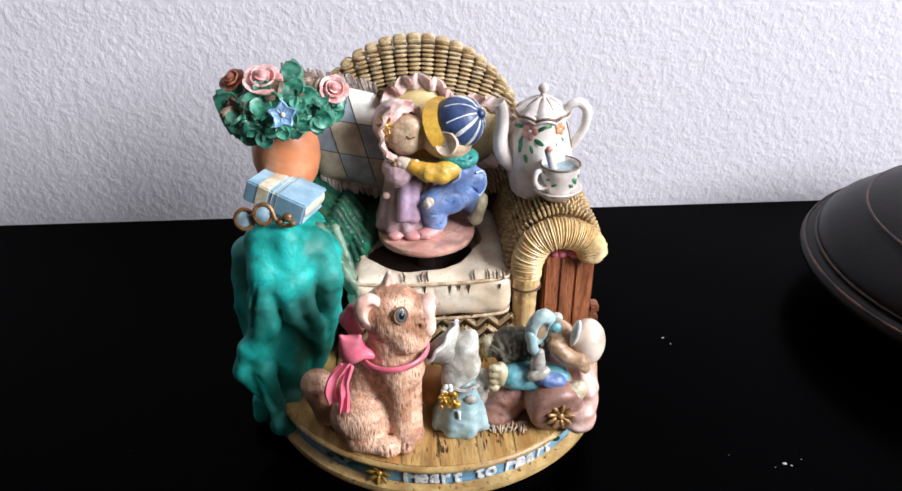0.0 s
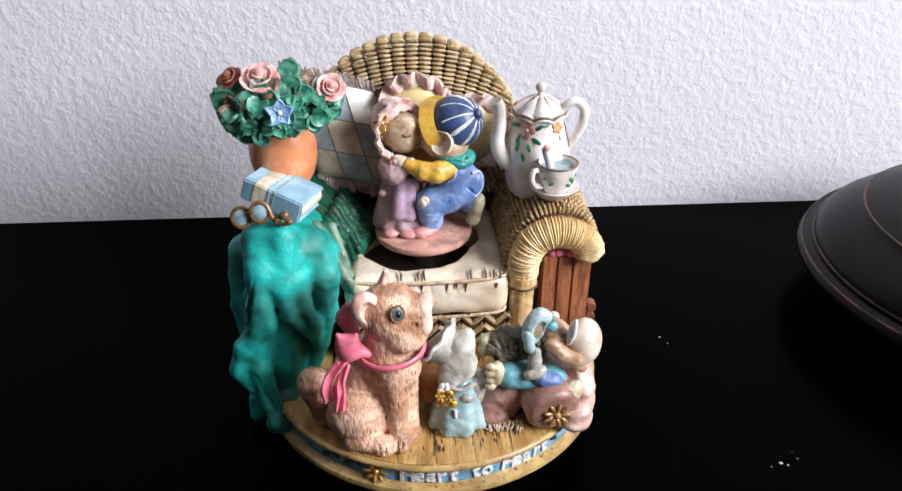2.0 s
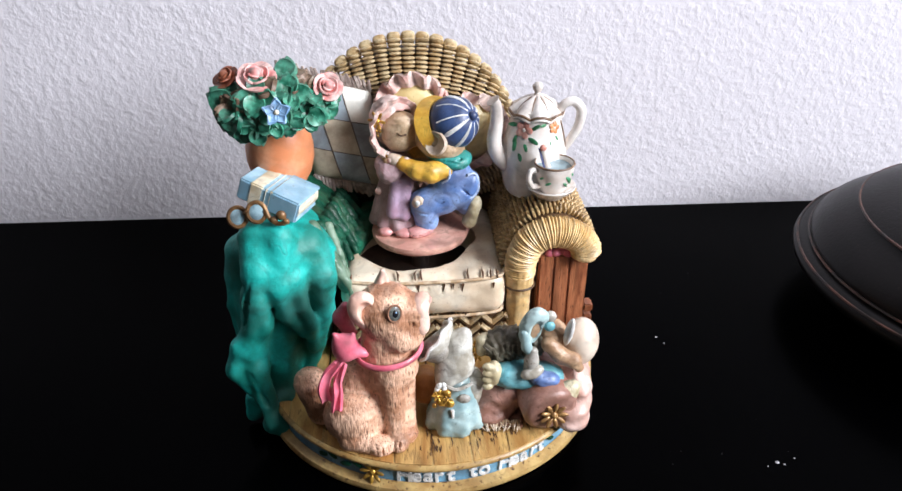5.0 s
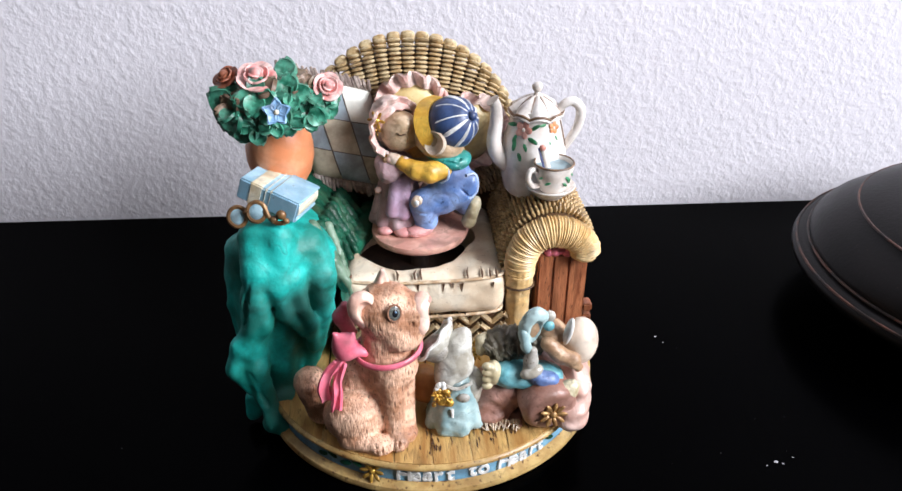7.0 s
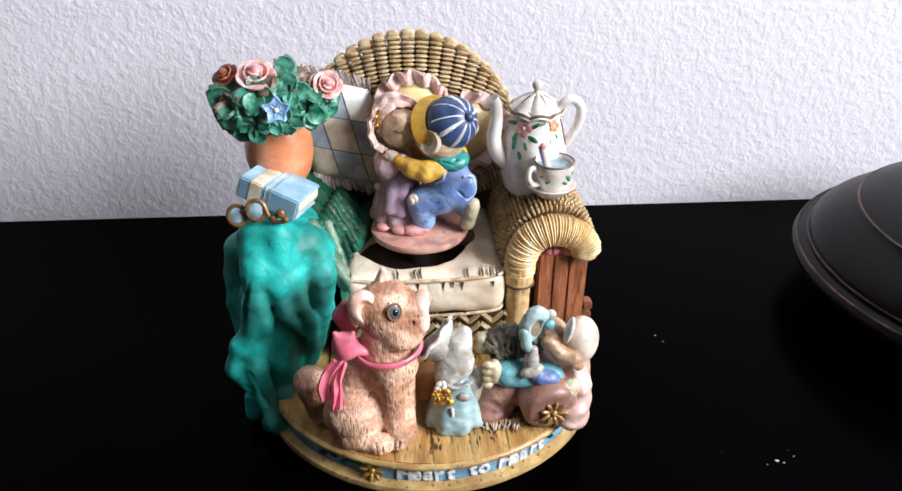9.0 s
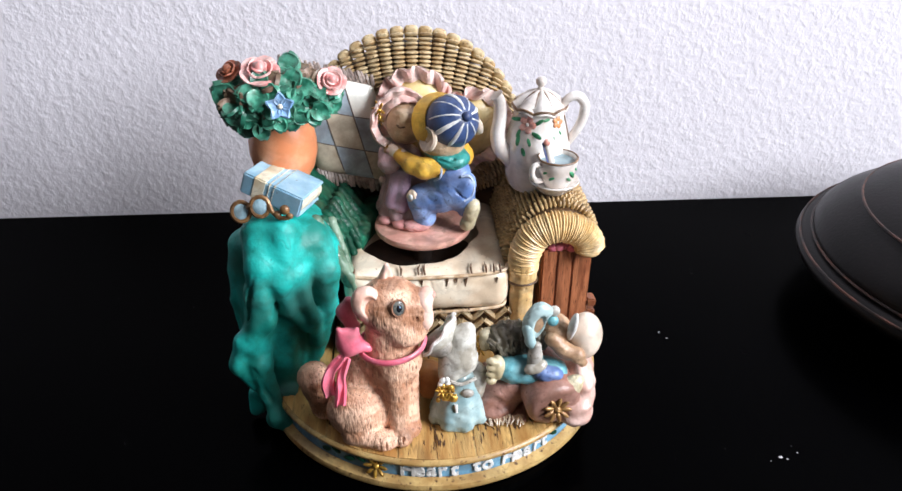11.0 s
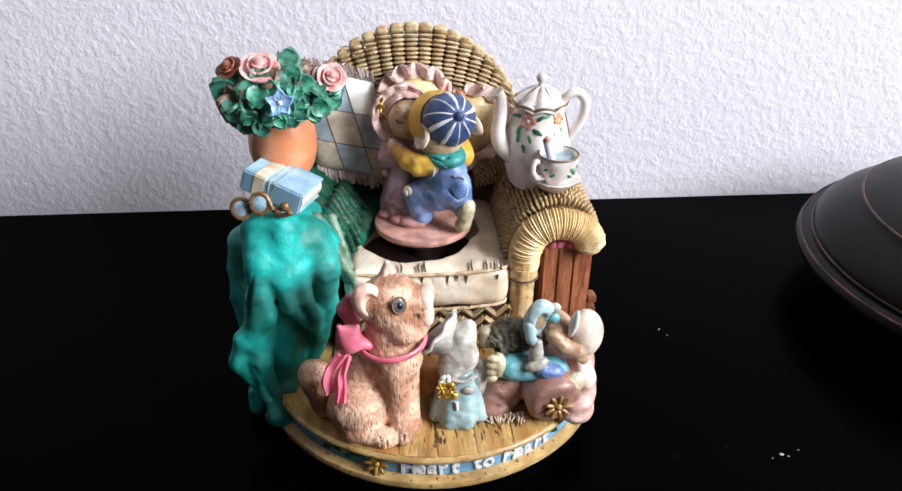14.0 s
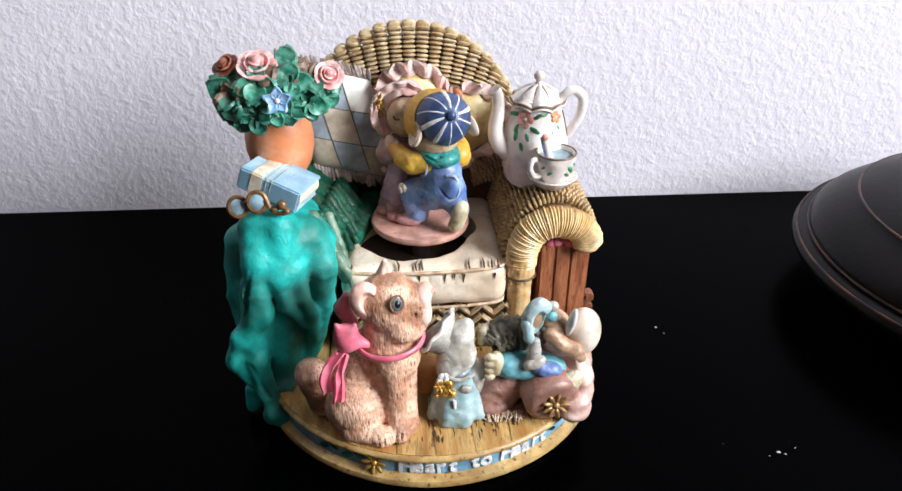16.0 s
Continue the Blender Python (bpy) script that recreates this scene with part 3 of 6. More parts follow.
def planks():
    rng = random.Random(7)
    xs = [-57, -47, -35.5, -24.5, -13.2, -1.5, 10.6, 22.4, 34, 46, 57]
    R = 57.4
    for a, b in zip(xs, xs[1:]):
        a, b = a + 0.3, b - 0.3
        n = 10
        dz = rng.uniform(-0.12, 0.12)
        V, F = [], []
        for i in range(n + 1):
            x = a + (b - a) * i / n
            y = sqrt(max(R * R - x * x, 1))
            e = 0.25 if i in (0, n) else 0.0
            V += [(BX + x, BY - y, 9.8), (BX + x, BY - y + 0.1, 12.0 + dz - e), (BX + x, BY + y, 12.0 + dz - e), (BX + x, BY + y, 9.8)]
        for i in range(n):
            F += [(i * 4 + q, i * 4 + 4 + q, i * 4 + 5 + q, i * 4 + 1 + q) for q in range(3)]
        F += [(3, 2, 1, 0), tuple(n * 4 + q for q in range(4))]
        ob = build("plank", [((V, F), M_PLANK)], box)
    # grain cracks, cut short, along the front of the boards
    gs = []
    for _ in range(95):
        x = rng.uniform(-40, 38)
        y = -sqrt(max(54 ** 2 - x * x, 1)) + rng.uniform(0, 9)
        ln = rng.uniform(1.5, 5)
        p = [(BX + x + rng.uniform(-0.25, 0.25), BY + y + ln * t, 12.1) for t in (0, 0.35, 0.7, 1)]
        gs.append(tube(p, [0.05, rng.uniform(0.12, 0.27), 0.16, 0.04], 4, flat=0.6))
    tagged(build("grain_crack", [(join(*gs), M_SLIT)], box), kind="stuff")


def lettering():
    """Raised white words round the front of the band."""
    text, a0, a1, R = "Heart to Heart", -100.5, -53.5, 56.5
    dep = bpy.context.evaluated_depsgraph_get()
    rng = random.Random(3)
    for i, ch in enumerate(text):
        if ch == " ":
            continue
        cu = bpy.data.curves.new("letter", "FONT")
        cu.body, cu.size, cu.align_x, cu.extrude, cu.bevel_depth, cu.offset = ch, 7.3, "CENTER", 0.3, 0.12, 0.06
        tmp = bpy.data.objects.new("letter_curve", cu)
        me = bpy.data.meshes.new_from_object(tmp)
        bpy.data.objects.remove(tmp)
        g = [tuple(v.co) for v in me.vertices], [tuple(p.vertices) for p in me.polygons]
        bpy.data.meshes.remove(me)
        bpy.data.curves.remove(cu)
        a = radians(a0 + (a1 - a0) * i / (len(text) - 1))
        m = Matrix.Translation((BX + R * cos(a), BY + R * sin(a), 4.3 + rng.uniform(-0.25, 0.25))) @ rot(0, 0, math.degrees(a) + 90) @ rot(90, 0, 0) @ rot(0, 0, rng.uniform(-7, 7))
        build("letter", [(tf(g, m), M_LETTER)], box, smooth=False)


def small_star(c, r, facing, n=8, m=None):
    """Gold flower with pointed petals round a knob."""
    gs = [ball((0, 0, 0.3), (r * 0.3, r * 0.3, r * 0.25), 6)]
    for i in range(n):
        a = 2 * pi * i / n
        gs.append(tf(ball((r * 0.62, 0, 0.1), (r * 0.42, r * 0.17, r * 0.13), 6), rot(0, 0, 360 * i / n) @ rot(0, -12, 0)))
    q = Vector(facing).to_track_quat("Z", "Y").to_matrix().to_4x4()
    return tf(join(*gs), Matrix.Translation(c) @ q)


def base_ornaments():
    a = radians(-110.5)
    build("star_ornament", [(small_star((BX + 57 * cos(a), BY + 57 * sin(a), 6.6), 4.0, (cos(a), sin(a), 0.25)), M_GOLD)], box, "gold flower on the band")
    for k, (deg, z, s) in enumerate(((-116, 7.6, 2.0), (-120, 6.2, 2.2), (-125, 7.4, 1.9), (-129, 6.0, 2.0), (-49, 7.0, 1.8))):
        a = radians(deg)
        build("band_leaf", [(ball((BX + 56.8 * cos(a), BY + 56.8 * sin(a), z), (s, 0.6, s * 0.45), 6, rot(0, 0, deg + 90) @ rot(0, 25 - 40 * (k % 2), 0)), M_TEALDK)], box)


base_ornaments()
lettering()


# ---- the wicker armchair ----
def arch(s):
    """Outer edge of the chair's back; s from -1 to 1."""
    a = s * radians(100)
    return -2.4 + 40.0 * sin(a), 66 + 47.0 * cos(a)


def wrap(path, r, pitch, wide, m=None, proud=1.0):
    """A rib wound with cane: stacked rounded turns along a path of (point, half width, outward)."""
    gs = []
    P = curve_through([p for p in path], 80)
    acc, out = 0.0, []
    for a, b in zip(P, P[1:]):
        acc += (b - a).length
        if acc >= pitch:
            acc -= pitch
            out.append((b, (b - a).normalized()))
    return out


def turn_to(d, side):
    """A frame whose x runs along side and whose z runs along d."""
    d = Vector(d).normalized()
    s = Vector(side)
    s = (s - d * s.dot(d)).normalized()
    n = d.cross(s)
    return Matrix((s, n, d)).transposed().to_4x4()


def chair_back():
    # the slab behind the ribs is coloured dark to shade the gaps between them
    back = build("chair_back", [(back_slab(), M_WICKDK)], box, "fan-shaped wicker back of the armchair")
    n = 29
    rng = random.Random(5)
    for i in range(n):
        s = -0.98 + 1.96 * i / (n - 1)
        x1, z1 = arch(s)
        a = s * radians(100)
        x0, z0 = -2.4 + 22 * sin(a), 58 + 14 * cos(a)
        path = [(x0, 37.5, z0), ((x0 + x1) / 2, 38.6, (z0 + z1) / 2 + 1), (x1, 41.2, z1), (x1 + 0.8 * sin(a), 46, z1 + 0.5), (x1, 49.5, z1 - 3)]
        gs = []
        for k, (p, d) in enumerate(wrap(path, 1, 1.5, 1)):
            f = min(1.0, math.dist((p.x, p.z), (x0, z0)) / max(math.dist((x1, z1), (x0, z0)), 1))
            w = (1.35 + (2.45 - 1.35) * f ** 0.8) * (0.94 + 0.12 * rng.random())
            side = Vector((cos(a), 0, -sin(a)))
            m = Matrix.Translation(p) @ turn_to(d, side) @ rot(0, rng.uniform(-3, 3), 0)
            gs.append(tf(bead(w, 1.9, 0.66, 6), m))
        build("wicker_rib", [(join(*gs), M_WICKER)], back)


def back_slab():
    V, F, n = [], [], 48
    for y, k in ((41.0, 0.93), (50, 0.93)):
        for i in range(n + 1):
            x, z = arch(-1 + 2 * i / n)
            V.append((-3 + (x + 3) * k, y, 66 + (z - 66) * k if z > 66 else z))
        V += [(34, y, 12), (-38, y, 12)]
    k = n + 3
    F = [tuple(range(k)), tuple(range(k, 2 * k))[::-1]] + [(i, i + k, (i + 1) % k + k, (i + 1) % k) for i in range(k)]
    return V, F


chair_back()


def arm_profile(t):
    """Section of the rolled right arm, t from 0 (seat) over the top to 1 (curled under, outside)."""
    P = ARM_CURVE
    f = t * (len(P) - 1)
    i = min(int(f), len(P) - 2)
    return P[i].lerp(P[i + 1], f - i)


ARM_CURVE = curve_through([(27.5, 0, 44), (28.5, 0, 52), (31.5, 0, 60), (37, 0, 66), (44, 0, 68), (51, 0, 66.5), (56.5, 0, 61.5), (57.2, 0, 56), (53, 0, 53)], 8)


def right_arm():
    # core under the weave, its colour dark so that the openings look shaded
    core = []
    for y in (-3, 41):
        core += [(p.x * 0.97 + 1.3, y, p.z - 1.0) for p in ARM_CURVE] + [(40, y, 52), (36, y, 44), (36, y, 12), (29, y, 12)]
    k = len(core) // 2
    F = [tuple(range(k))[::-1], tuple(range(k, 2 * k))] + [(i, (i + 1) % k, (i + 1) % k + k, i + k) for i in range(k)]
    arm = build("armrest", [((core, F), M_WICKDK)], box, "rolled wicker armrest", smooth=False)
    rng = random.Random(8)
    gs = []
    rows, n = 16, 38
    for r in range(rows):
        y = 0.2 + 2.7 * r
        for i in range(n):
            t = (i + rng.uniform(-0.12, 0.12) + 0.5) / n
            if t > 0.98:
                continue
            p, q = arm_profile(t), arm_profile(min(t + 0.03, 1))
            d = (q - p).normalized()
            m = Matrix.Translation((p.x, y + rng.uniform(-0.15, 0.15), p.z)) @ turn_to(d, (0, 1, 0)) @ rot(rng.uniform(-6, 6), rng.uniform(-7, 7), 0)
            gs.append(tf(ball((0, 0, 0), (1.22, 1.5 + rng.uniform(-0.15, 0.15), 0.66), 5), m))
    tagged(build("wicker_weave", [(join(*gs), M_WEAVE)], arm), kind="stuff")
    # wound trim over the front end of the roll, and the post that carries it
    path = curve_through([(33, -4, 46), (33.4, -4.6, 53), (36.5, -5, 59.5), (43, -5.2, 62.5), (50, -5, 61), (54.0, -5, 57.4), (55.0, -5, 53.6)], 10)
    gs = []
    L = len(path) - 1
    for i, p in enumerate(path):
        d = (path[min(i + 1, L)] - path[max(i - 1, 0)]).normalized()
        f = i / L
        r = (5.2 + 0.5 * sin(pi * min(f * 1.3, 1))) * (1 + 0.035 * sin(i * 2.4))
        side = Vector((0, 1, 0))
        gs.append(tf(ball((0, 0, 0), (r * 0.85, r * (0.99 + 0.02 * (i % 2)), 1.05), 10), Matrix.Translation(p) @ turn_to(d, side)))
    gs.append(ball((54.6, -5, 53.4), (4.3, 4.6, 2.2), 10))
    build("arm_trim", [(join(*gs), M_RATTAN)], arm, "wound rattan trim")
    S = [C((33, -3, 10), (33, -3, 42), 3.9, 4.2), C((33, -3, 42.5), (33, -3.6, 49), 5.0, 5.2)]
    cut = [C((33 + 5.0 * cos(a), -3.2 + 5.0 * sin(a), 43), (33 + 5.6 * cos(a), -3.6 + 5.6 * sin(a), 50), 0.35) for a in (2 * pi * k / 16 for k in range(16))]
    cut += [C((33 + 4.2 * cos(a), -3 + 4.2 * sin(a), 12), (33 + 4.3 * cos(a), -3 + 4.3 * sin(a), 40), 0.25) for a in (2 * pi * k / 9 for k in range(9))]
    build("arm_post", [(carve(S, 0.6, 1.0, cut, ripple(0.8, 0.15)), M_RATTAN)], arm, "bundled rattan post")
    build("post_band", [(tube([(33 + 5.3 * cos(2 * pi * i / 24), -3 + 4.8 * sin(2 * pi * i / 24), 41.5) for i in range(24)], 0.5, 6, closed=True), M_WICKDK)], arm)


right_arm()


def seat():
    rng = random.Random(2)
    hole = C((-3.3, 17, 20), (-3.3, 17, 60), 20.2)
    # the mouth of the hole is not quite round
    hole2 = C((6, 20, 20), (6, 20, 60), 14)
    cuts = [hole, hole2]
    for i in range(13):
        x = -25 + 4.2 * i + rng.uniform(-0.9, 0.9)
        if rng.random() < 0.5:
            continue
        cuts.append(C((x, -6.2, 48.6), (x + rng.uniform(-0.5, 0.5), -5.0 + rng.uniform(0.5, 2.4), 49.2), 0.5, 0.22))
        cuts.append(C((x + 1, -9.0, 45.2), (x + 1 + rng.uniform(-0.4, 0.4), -9.1, 45 - rng.uniform(1.5, 4)), 0.5, 0.2))
        cuts.append(C((x + 2, -9.0, 32.8), (x + 2, -9.1, 32.8 + rng.uniform(0.8, 2.4)), 0.4, 0.15))
    lump = ripple(0.36, 0.32)
    g = carve([B((0.5, 19, 40), (27.5, 27.5, 8.2), 4.6), E((-2, -3, 39.5), (25, 5.6, 6.8))], 0.65, 3.0, cuts, lump)
    # thin dark tubes give the notches along the seams their dark lines
    st = []
    for i in range(17):
        x = -25 + 3.15 * i + rng.uniform(-0.9, 0.9)
        if rng.random() < 0.5:
            st.append(tube([(x, -8.2, 47.2), (x + rng.uniform(-0.4, 0.4), -6.6, 48.6), (x + rng.uniform(-0.6, 0.6), -4.6 + rng.uniform(0, 1.2), 48.9)], [0.3, 0.42, 0.08], 5))
        if rng.random() < 0.45:
            st.append(tube([(x + 1, -8.9, 45.6), (x + 1 + rng.uniform(-0.4, 0.4), -9.0, 45 - rng.uniform(1.2, 3.6))], [0.42, 0.08], 5))
        if rng.random() < 0.35:
            st.append(tube([(x + 2, -8.6, 33.0), (x + 2.2, -8.9, 33.4 + rng.uniform(0.8, 2.4))], [0.36, 0.06], 5))
    tagged(build("seam_gather", [(join(*st), M_SLIT)], box, "short dark lines in the gathers along the cushion's seams"), kind="stuff")
    c = build("seat_cushion", [(g, M_CREAM)], box, "cream seat cushion with a round hole")
    for z, y, r in ((46.6, -7.6, 0.62), (32.4, -7.4, 0.6)):
        pts = curve_through([(-26.5, y + 3.5, z), (-25, y + 0.6, z), (-12, y - 0.9, z - 0.4), (2, y - 1.2, z - 0.2), (15, y - 0.9, z + 0.1), (25.5, y + 0.6, z + 0.4), (27.6, y + 4.5, z + 0.6)], 8)
        build("piping", [(tube(pts, r, 8), M_PIPE)], c, "rounded piping")
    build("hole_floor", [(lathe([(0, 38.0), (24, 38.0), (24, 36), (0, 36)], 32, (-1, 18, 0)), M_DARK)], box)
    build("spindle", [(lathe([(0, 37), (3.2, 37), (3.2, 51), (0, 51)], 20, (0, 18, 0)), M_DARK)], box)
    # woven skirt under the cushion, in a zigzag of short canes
    # the dark block at the back supplies the shade between these canes
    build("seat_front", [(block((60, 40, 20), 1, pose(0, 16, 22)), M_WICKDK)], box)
    gs = []
    for i in range(15):
        for k in range(4):
            x = -28 + i * 4
            sgn = 1 if i % 2 else -1
            z = 15 + k * 4.4
            gs.append(tube([(x, -4.4, z - sgn * 1.9), (x + 4, -4.4, z + sgn * 1.9)], 1.2, 6, flat=0.9))
    tagged(build("skirt_weave", [(join(*gs), M_WICKER)], box), kind="stuff")


seat()
planks()


# ---- the turntable with the dancing pair (heights over the disc) ----
turntable = build("turntable", [(lathe([(0, -3.4), (15.6, -3.4), (16.8, -2.6), (17.3, -1.2), (17.0, -0.3), (16.2, 0), (0, 0.1)], 64, wob=0.006), M_PINKDISC)], box,
                  "pink painted disc that turns in the seat")


def bear_boy():
    ax = Vector((0.78, -0.42, 0.46)).normalized()        # from the peak of the cap to its button
    q = ax.to_track_quat("Z", "Y").to_matrix().to_4x4()
    hc = Vector((11.9, -0.8, 40.2))
    P = []
    P.append((carve([E((7.6, 0.0, 35.8), (8.4, 8.0, 8.0)), E((1.5, 1.6, 34.8), (4.6, 4.6, 4.2)), E((-1.8, 1.8, 35.4), (2.2, 2.6, 2.2)), E((8.4, -1.6, 32.0), (6.8, 6.4, 4.2))], 0.55, 3, rough=ripple(1.5, 0.10)), M_BEAR))
    cap_m = Matrix.Translation(hc) @ q @ Matrix.Scale(0.95, 4)
    cap = [(0, 8.6), (2.0, 8.5), (4.6, 7.6), (7.2, 5.4), (8.8, 2.4), (9.3, -0.8), (8.9, -3.4), (7.6, -4.6), (0, -4.4)]
    P.append((tf(lathe(cap[::-1], 44, wob=0.008), cap_m), M_NAVY))
    P.append((tf(ball((0, 0, 8.9), (1.75, 1.75, 1.5), 8), cap_m), M_NAVY))
    rng = random.Random(21)
    for i in range(10):
        # hand-painted stripes, of uneven width and length
        a, wide, end = 2 * pi * (i + 0.3) / 10 + rng.uniform(-0.05, 0.05), rng.uniform(0.8, 1.25), 5 + (i % 2) + (rng.random() > 0.5)
        pts = [((r + 0.02) * cos(a + 0.03 * k), (r + 0.02) * sin(a + 0.03 * k), z) for k, (r, z) in enumerate(((2.4, 8.45), (4.6, 7.65), (6.4, 6.3), (7.9, 4.35), (8.85, 2.3), (9.3, 0.0), (9.2, -1.6)))][:end]
        P.append((tf(tube(pts, ([0.28, 0.52, 0.70, 0.80, 0.82, 0.66, 0.3][:end - 1] + [0.16]) if wide > 0.9 else [0.3 * wide] * end, 6, flat=0.5), cap_m), M_STRIPE))
    def peak(u, v):
        a = radians(-20 + 200 * u)
        r = 9.0 + 2.6 * v * sin(pi * u) ** 0.5
        return r * cos(a), r * sin(a), -3.2 - 4.6 * v * sin(pi * u) ** 0.5
    P.append((tf(sheet(peak, 24, 5, 1.2), cap_m @ rot(0, 0, 80)), M_YELLOW))
    for c, face in (((7.2, -8.2, 35.4), (-0.45, -0.83, 0.3)), ((14.8, 8.2, 36.0), (0.3, 0.9, 0.35))):
        m = Matrix.Translation(c) @ Vector(face).to_track_quat("Z", "Y").to_matrix().to_4x4()
        P.append((tf(lathe([(0, -0.9), (2.6, -0.8), (3.9, 0.0), (4.2, 0.9), (3.7, 1.5), (2.9, 0.8), (1.6, 0.1), (0, -0.1)], 22, wob=0.03), m), M_EAR))
    # knotted scarf with a fold that hangs at the nape
    P.append((carve([E((9.4, -0.9, 28.8), (7.6, 6.8, 2.4), (0, 8, 0)), E((12.0, -5.0, 27.4), (4.6, 3.2, 2.2), (0, 14, 10)), E((15.4, -1.8, 27.6), (2.8, 4.2, 2.4))], 0.45, 1.4,
                    [C((6, -8.4, 29.6), (14, -7.4, 28.2), 0.35), C((9, -8.0, 27.9), (15.5, -6.0, 26.4), 0.3), C((14, -6.4, 29.2), (17.4, -2.0, 28.0), 0.3)], ripple(1.7, 0.12)), M_SCARF))
    body = [E((10.6, -0.8, 21.6), (7.2, 6.6, 7.6)), E((12.4, -0.8, 15.4), (7.6, 6.6, 6.0), (0, -10, 0)), C((8.6, -3.2, 14.6), (2.3, -4.8, 11.6), 5.0, 4.8), C((2.3, -4.8, 11.6), (3.0, -4.4, 4.6), 4.7, 4.1),
            E((8.2, -2.6, 11.8), (5.4, 4.8, 4.8)), C((14.0, 1.0, 12.5), (16.6, 1.6, 8.6), 4.8, 3.8), E((17.6, -2.0, 18.6), (3.0, 3.6, 4.6), (0, 22, 0))]
    folds = [C((7.6, -10.2, 8.4), (0.5, -9.6, 7.0), 0.55, 0.35), C((7.8, -8.8, 5.8), (-0.8, -8.6, 4.6), 0.5, 0.3), C((0.0, -9.8, 10.2), (5.0, -9.6, 9.6), 0.2, 0.45), C((4.6, -9.2, 18.0), (10.5, -8.0, 16.8), 0.3, 0.5),
             C((9.2, -8.4, 10.8), (14.4, -7.0, 12.6), 0.7, 0.3), C((13.6, -7.4, 20.5), (18.4, -5.0, 15.2), 0.3, 0.5), C((6.4, -7.8, 24.6), (7.4, -8.0, 19.5), 0.35), C((14.4, -6.4, 26), (15.0, -7.2, 20.5), 0.35),
             C((5.0, -9.0, 15.6), (9.2, -8.8, 13.0), 0.25, 0.5)]
    P.append((carve(body, 0.5, 2.0, folds, ripple(0.9, 0.16)), M_DENIM))
    # pale edges: armhole, hip pocket and its stitched rim
    P.append((tube(curve_through([(9.4, -7.4, 28.6), (11.2, -8.0, 26.0), (11.0, -8.3, 23.0), (8.8, -8.2, 21.2)], 6), 0.42, 6), M_HEM))
    P.append((tube(curve_through([(17.0, -4.8, 23.0), (19.4, -3.4, 23.0), (20.6, -2.6, 19.6), (20.2, -3.0, 16.0), (18.0, -4.6, 14.2)], 6), 0.5, 6), M_HEM))
    P.append((carve(chain([(8.6, -5.8, 25.4), (5.0, -8.2, 24.8), (0.6, -8.4, 25.4), (-4.4, -7.2, 27.2)], [3.7, 3.4, 3.0, 2.4]), 0.45, 1.4,
                    [C((6.6, -12.2, 26.4), (5.6, -12.4, 21.8), 0.5, 0.3), C((2.8, -12.2, 28), (2.0, -12.0, 23.6), 0.5, 0.3), C((9.0, -10.6, 27.6), (8.0, -11, 23.2), 0.45, 0.3), C((-1.6, -11.4, 28.6), (-1.4, -11.2, 25.0), 0.4, 0.25)], ripple(1.1, 0.14)), M_YELLOW))
    P.append((carve(chain([(11.2, 7.0, 24.8), (8.6, 9.2, 25.6), (3.5, 9.2, 26.5), (-2.0, 7.0, 26)], [4.4, 4.0, 3.4, 2.8]), 0.6, 2, rough=ripple(1.1, 0.22)), M_YELLOW))
    P.append((carve([E((-6.6, -6.6, 28.0), (2.4, 2.1, 2.1)), E((-8.2, -6.2, 29.2), (1.4, 1.2, 1.1)), E((-8.2, -6.4, 27.4), (1.5, 1.2, 1.0))], 0.4, 1), M_EAR))
    P.append((carve([E((0.4, -7.2, 1.7), (4.6, 2.8, 1.9), (0, 0, 22)), E((2.6, -5.4, 2.4), (3.4, 3.0, 2.2))], 0.45, 1.5, [C((-3.4, -9.6, 2.2), (2.0, -9.6, 1.0), 0.3)]), M_PINKSHOE))
    # the raised shoe at the back shows its sole
    P.append((carve([E((18.8, -0.2, 7.6), (2.5, 3.2, 5.0), (6, 14, 0)), E((17.6, -0.6, 3.4), (2.6, 2.8, 2.4)), E((19.4, -0.2, 10.8), (2.2, 2.6, 2.2))], 0.45, 1.6, [C((17.2, -3.8, 5.6), (20.6, -2.8, 5.2), 0.35), C((16.8, -3.6, 8.0), (17.6, -3.6, 2.4), 0.35)], ripple(1.6, 0.12)), M_SHOE))
    P.append((carve([E((0.6, -9.2, 14.2), (1.9, 0.9, 2.4), (0, 20, 0))], 0.4, 1, rough=ripple(2.2, 0.25)), M_EAR))       # knee patch
    P.append((ball((0.6, -10.0, 14.0), (0.9, 0.5, 1.1), 6), M_STRIPE))
    P.append((ball((-3.6, 1.2, 36.4), (0.9, 1.0, 0.8), 6), M_BLACK))
    return build("bear_boy", P, turntable, "bear figure in blue dungarees, yellow shirt and striped cap")


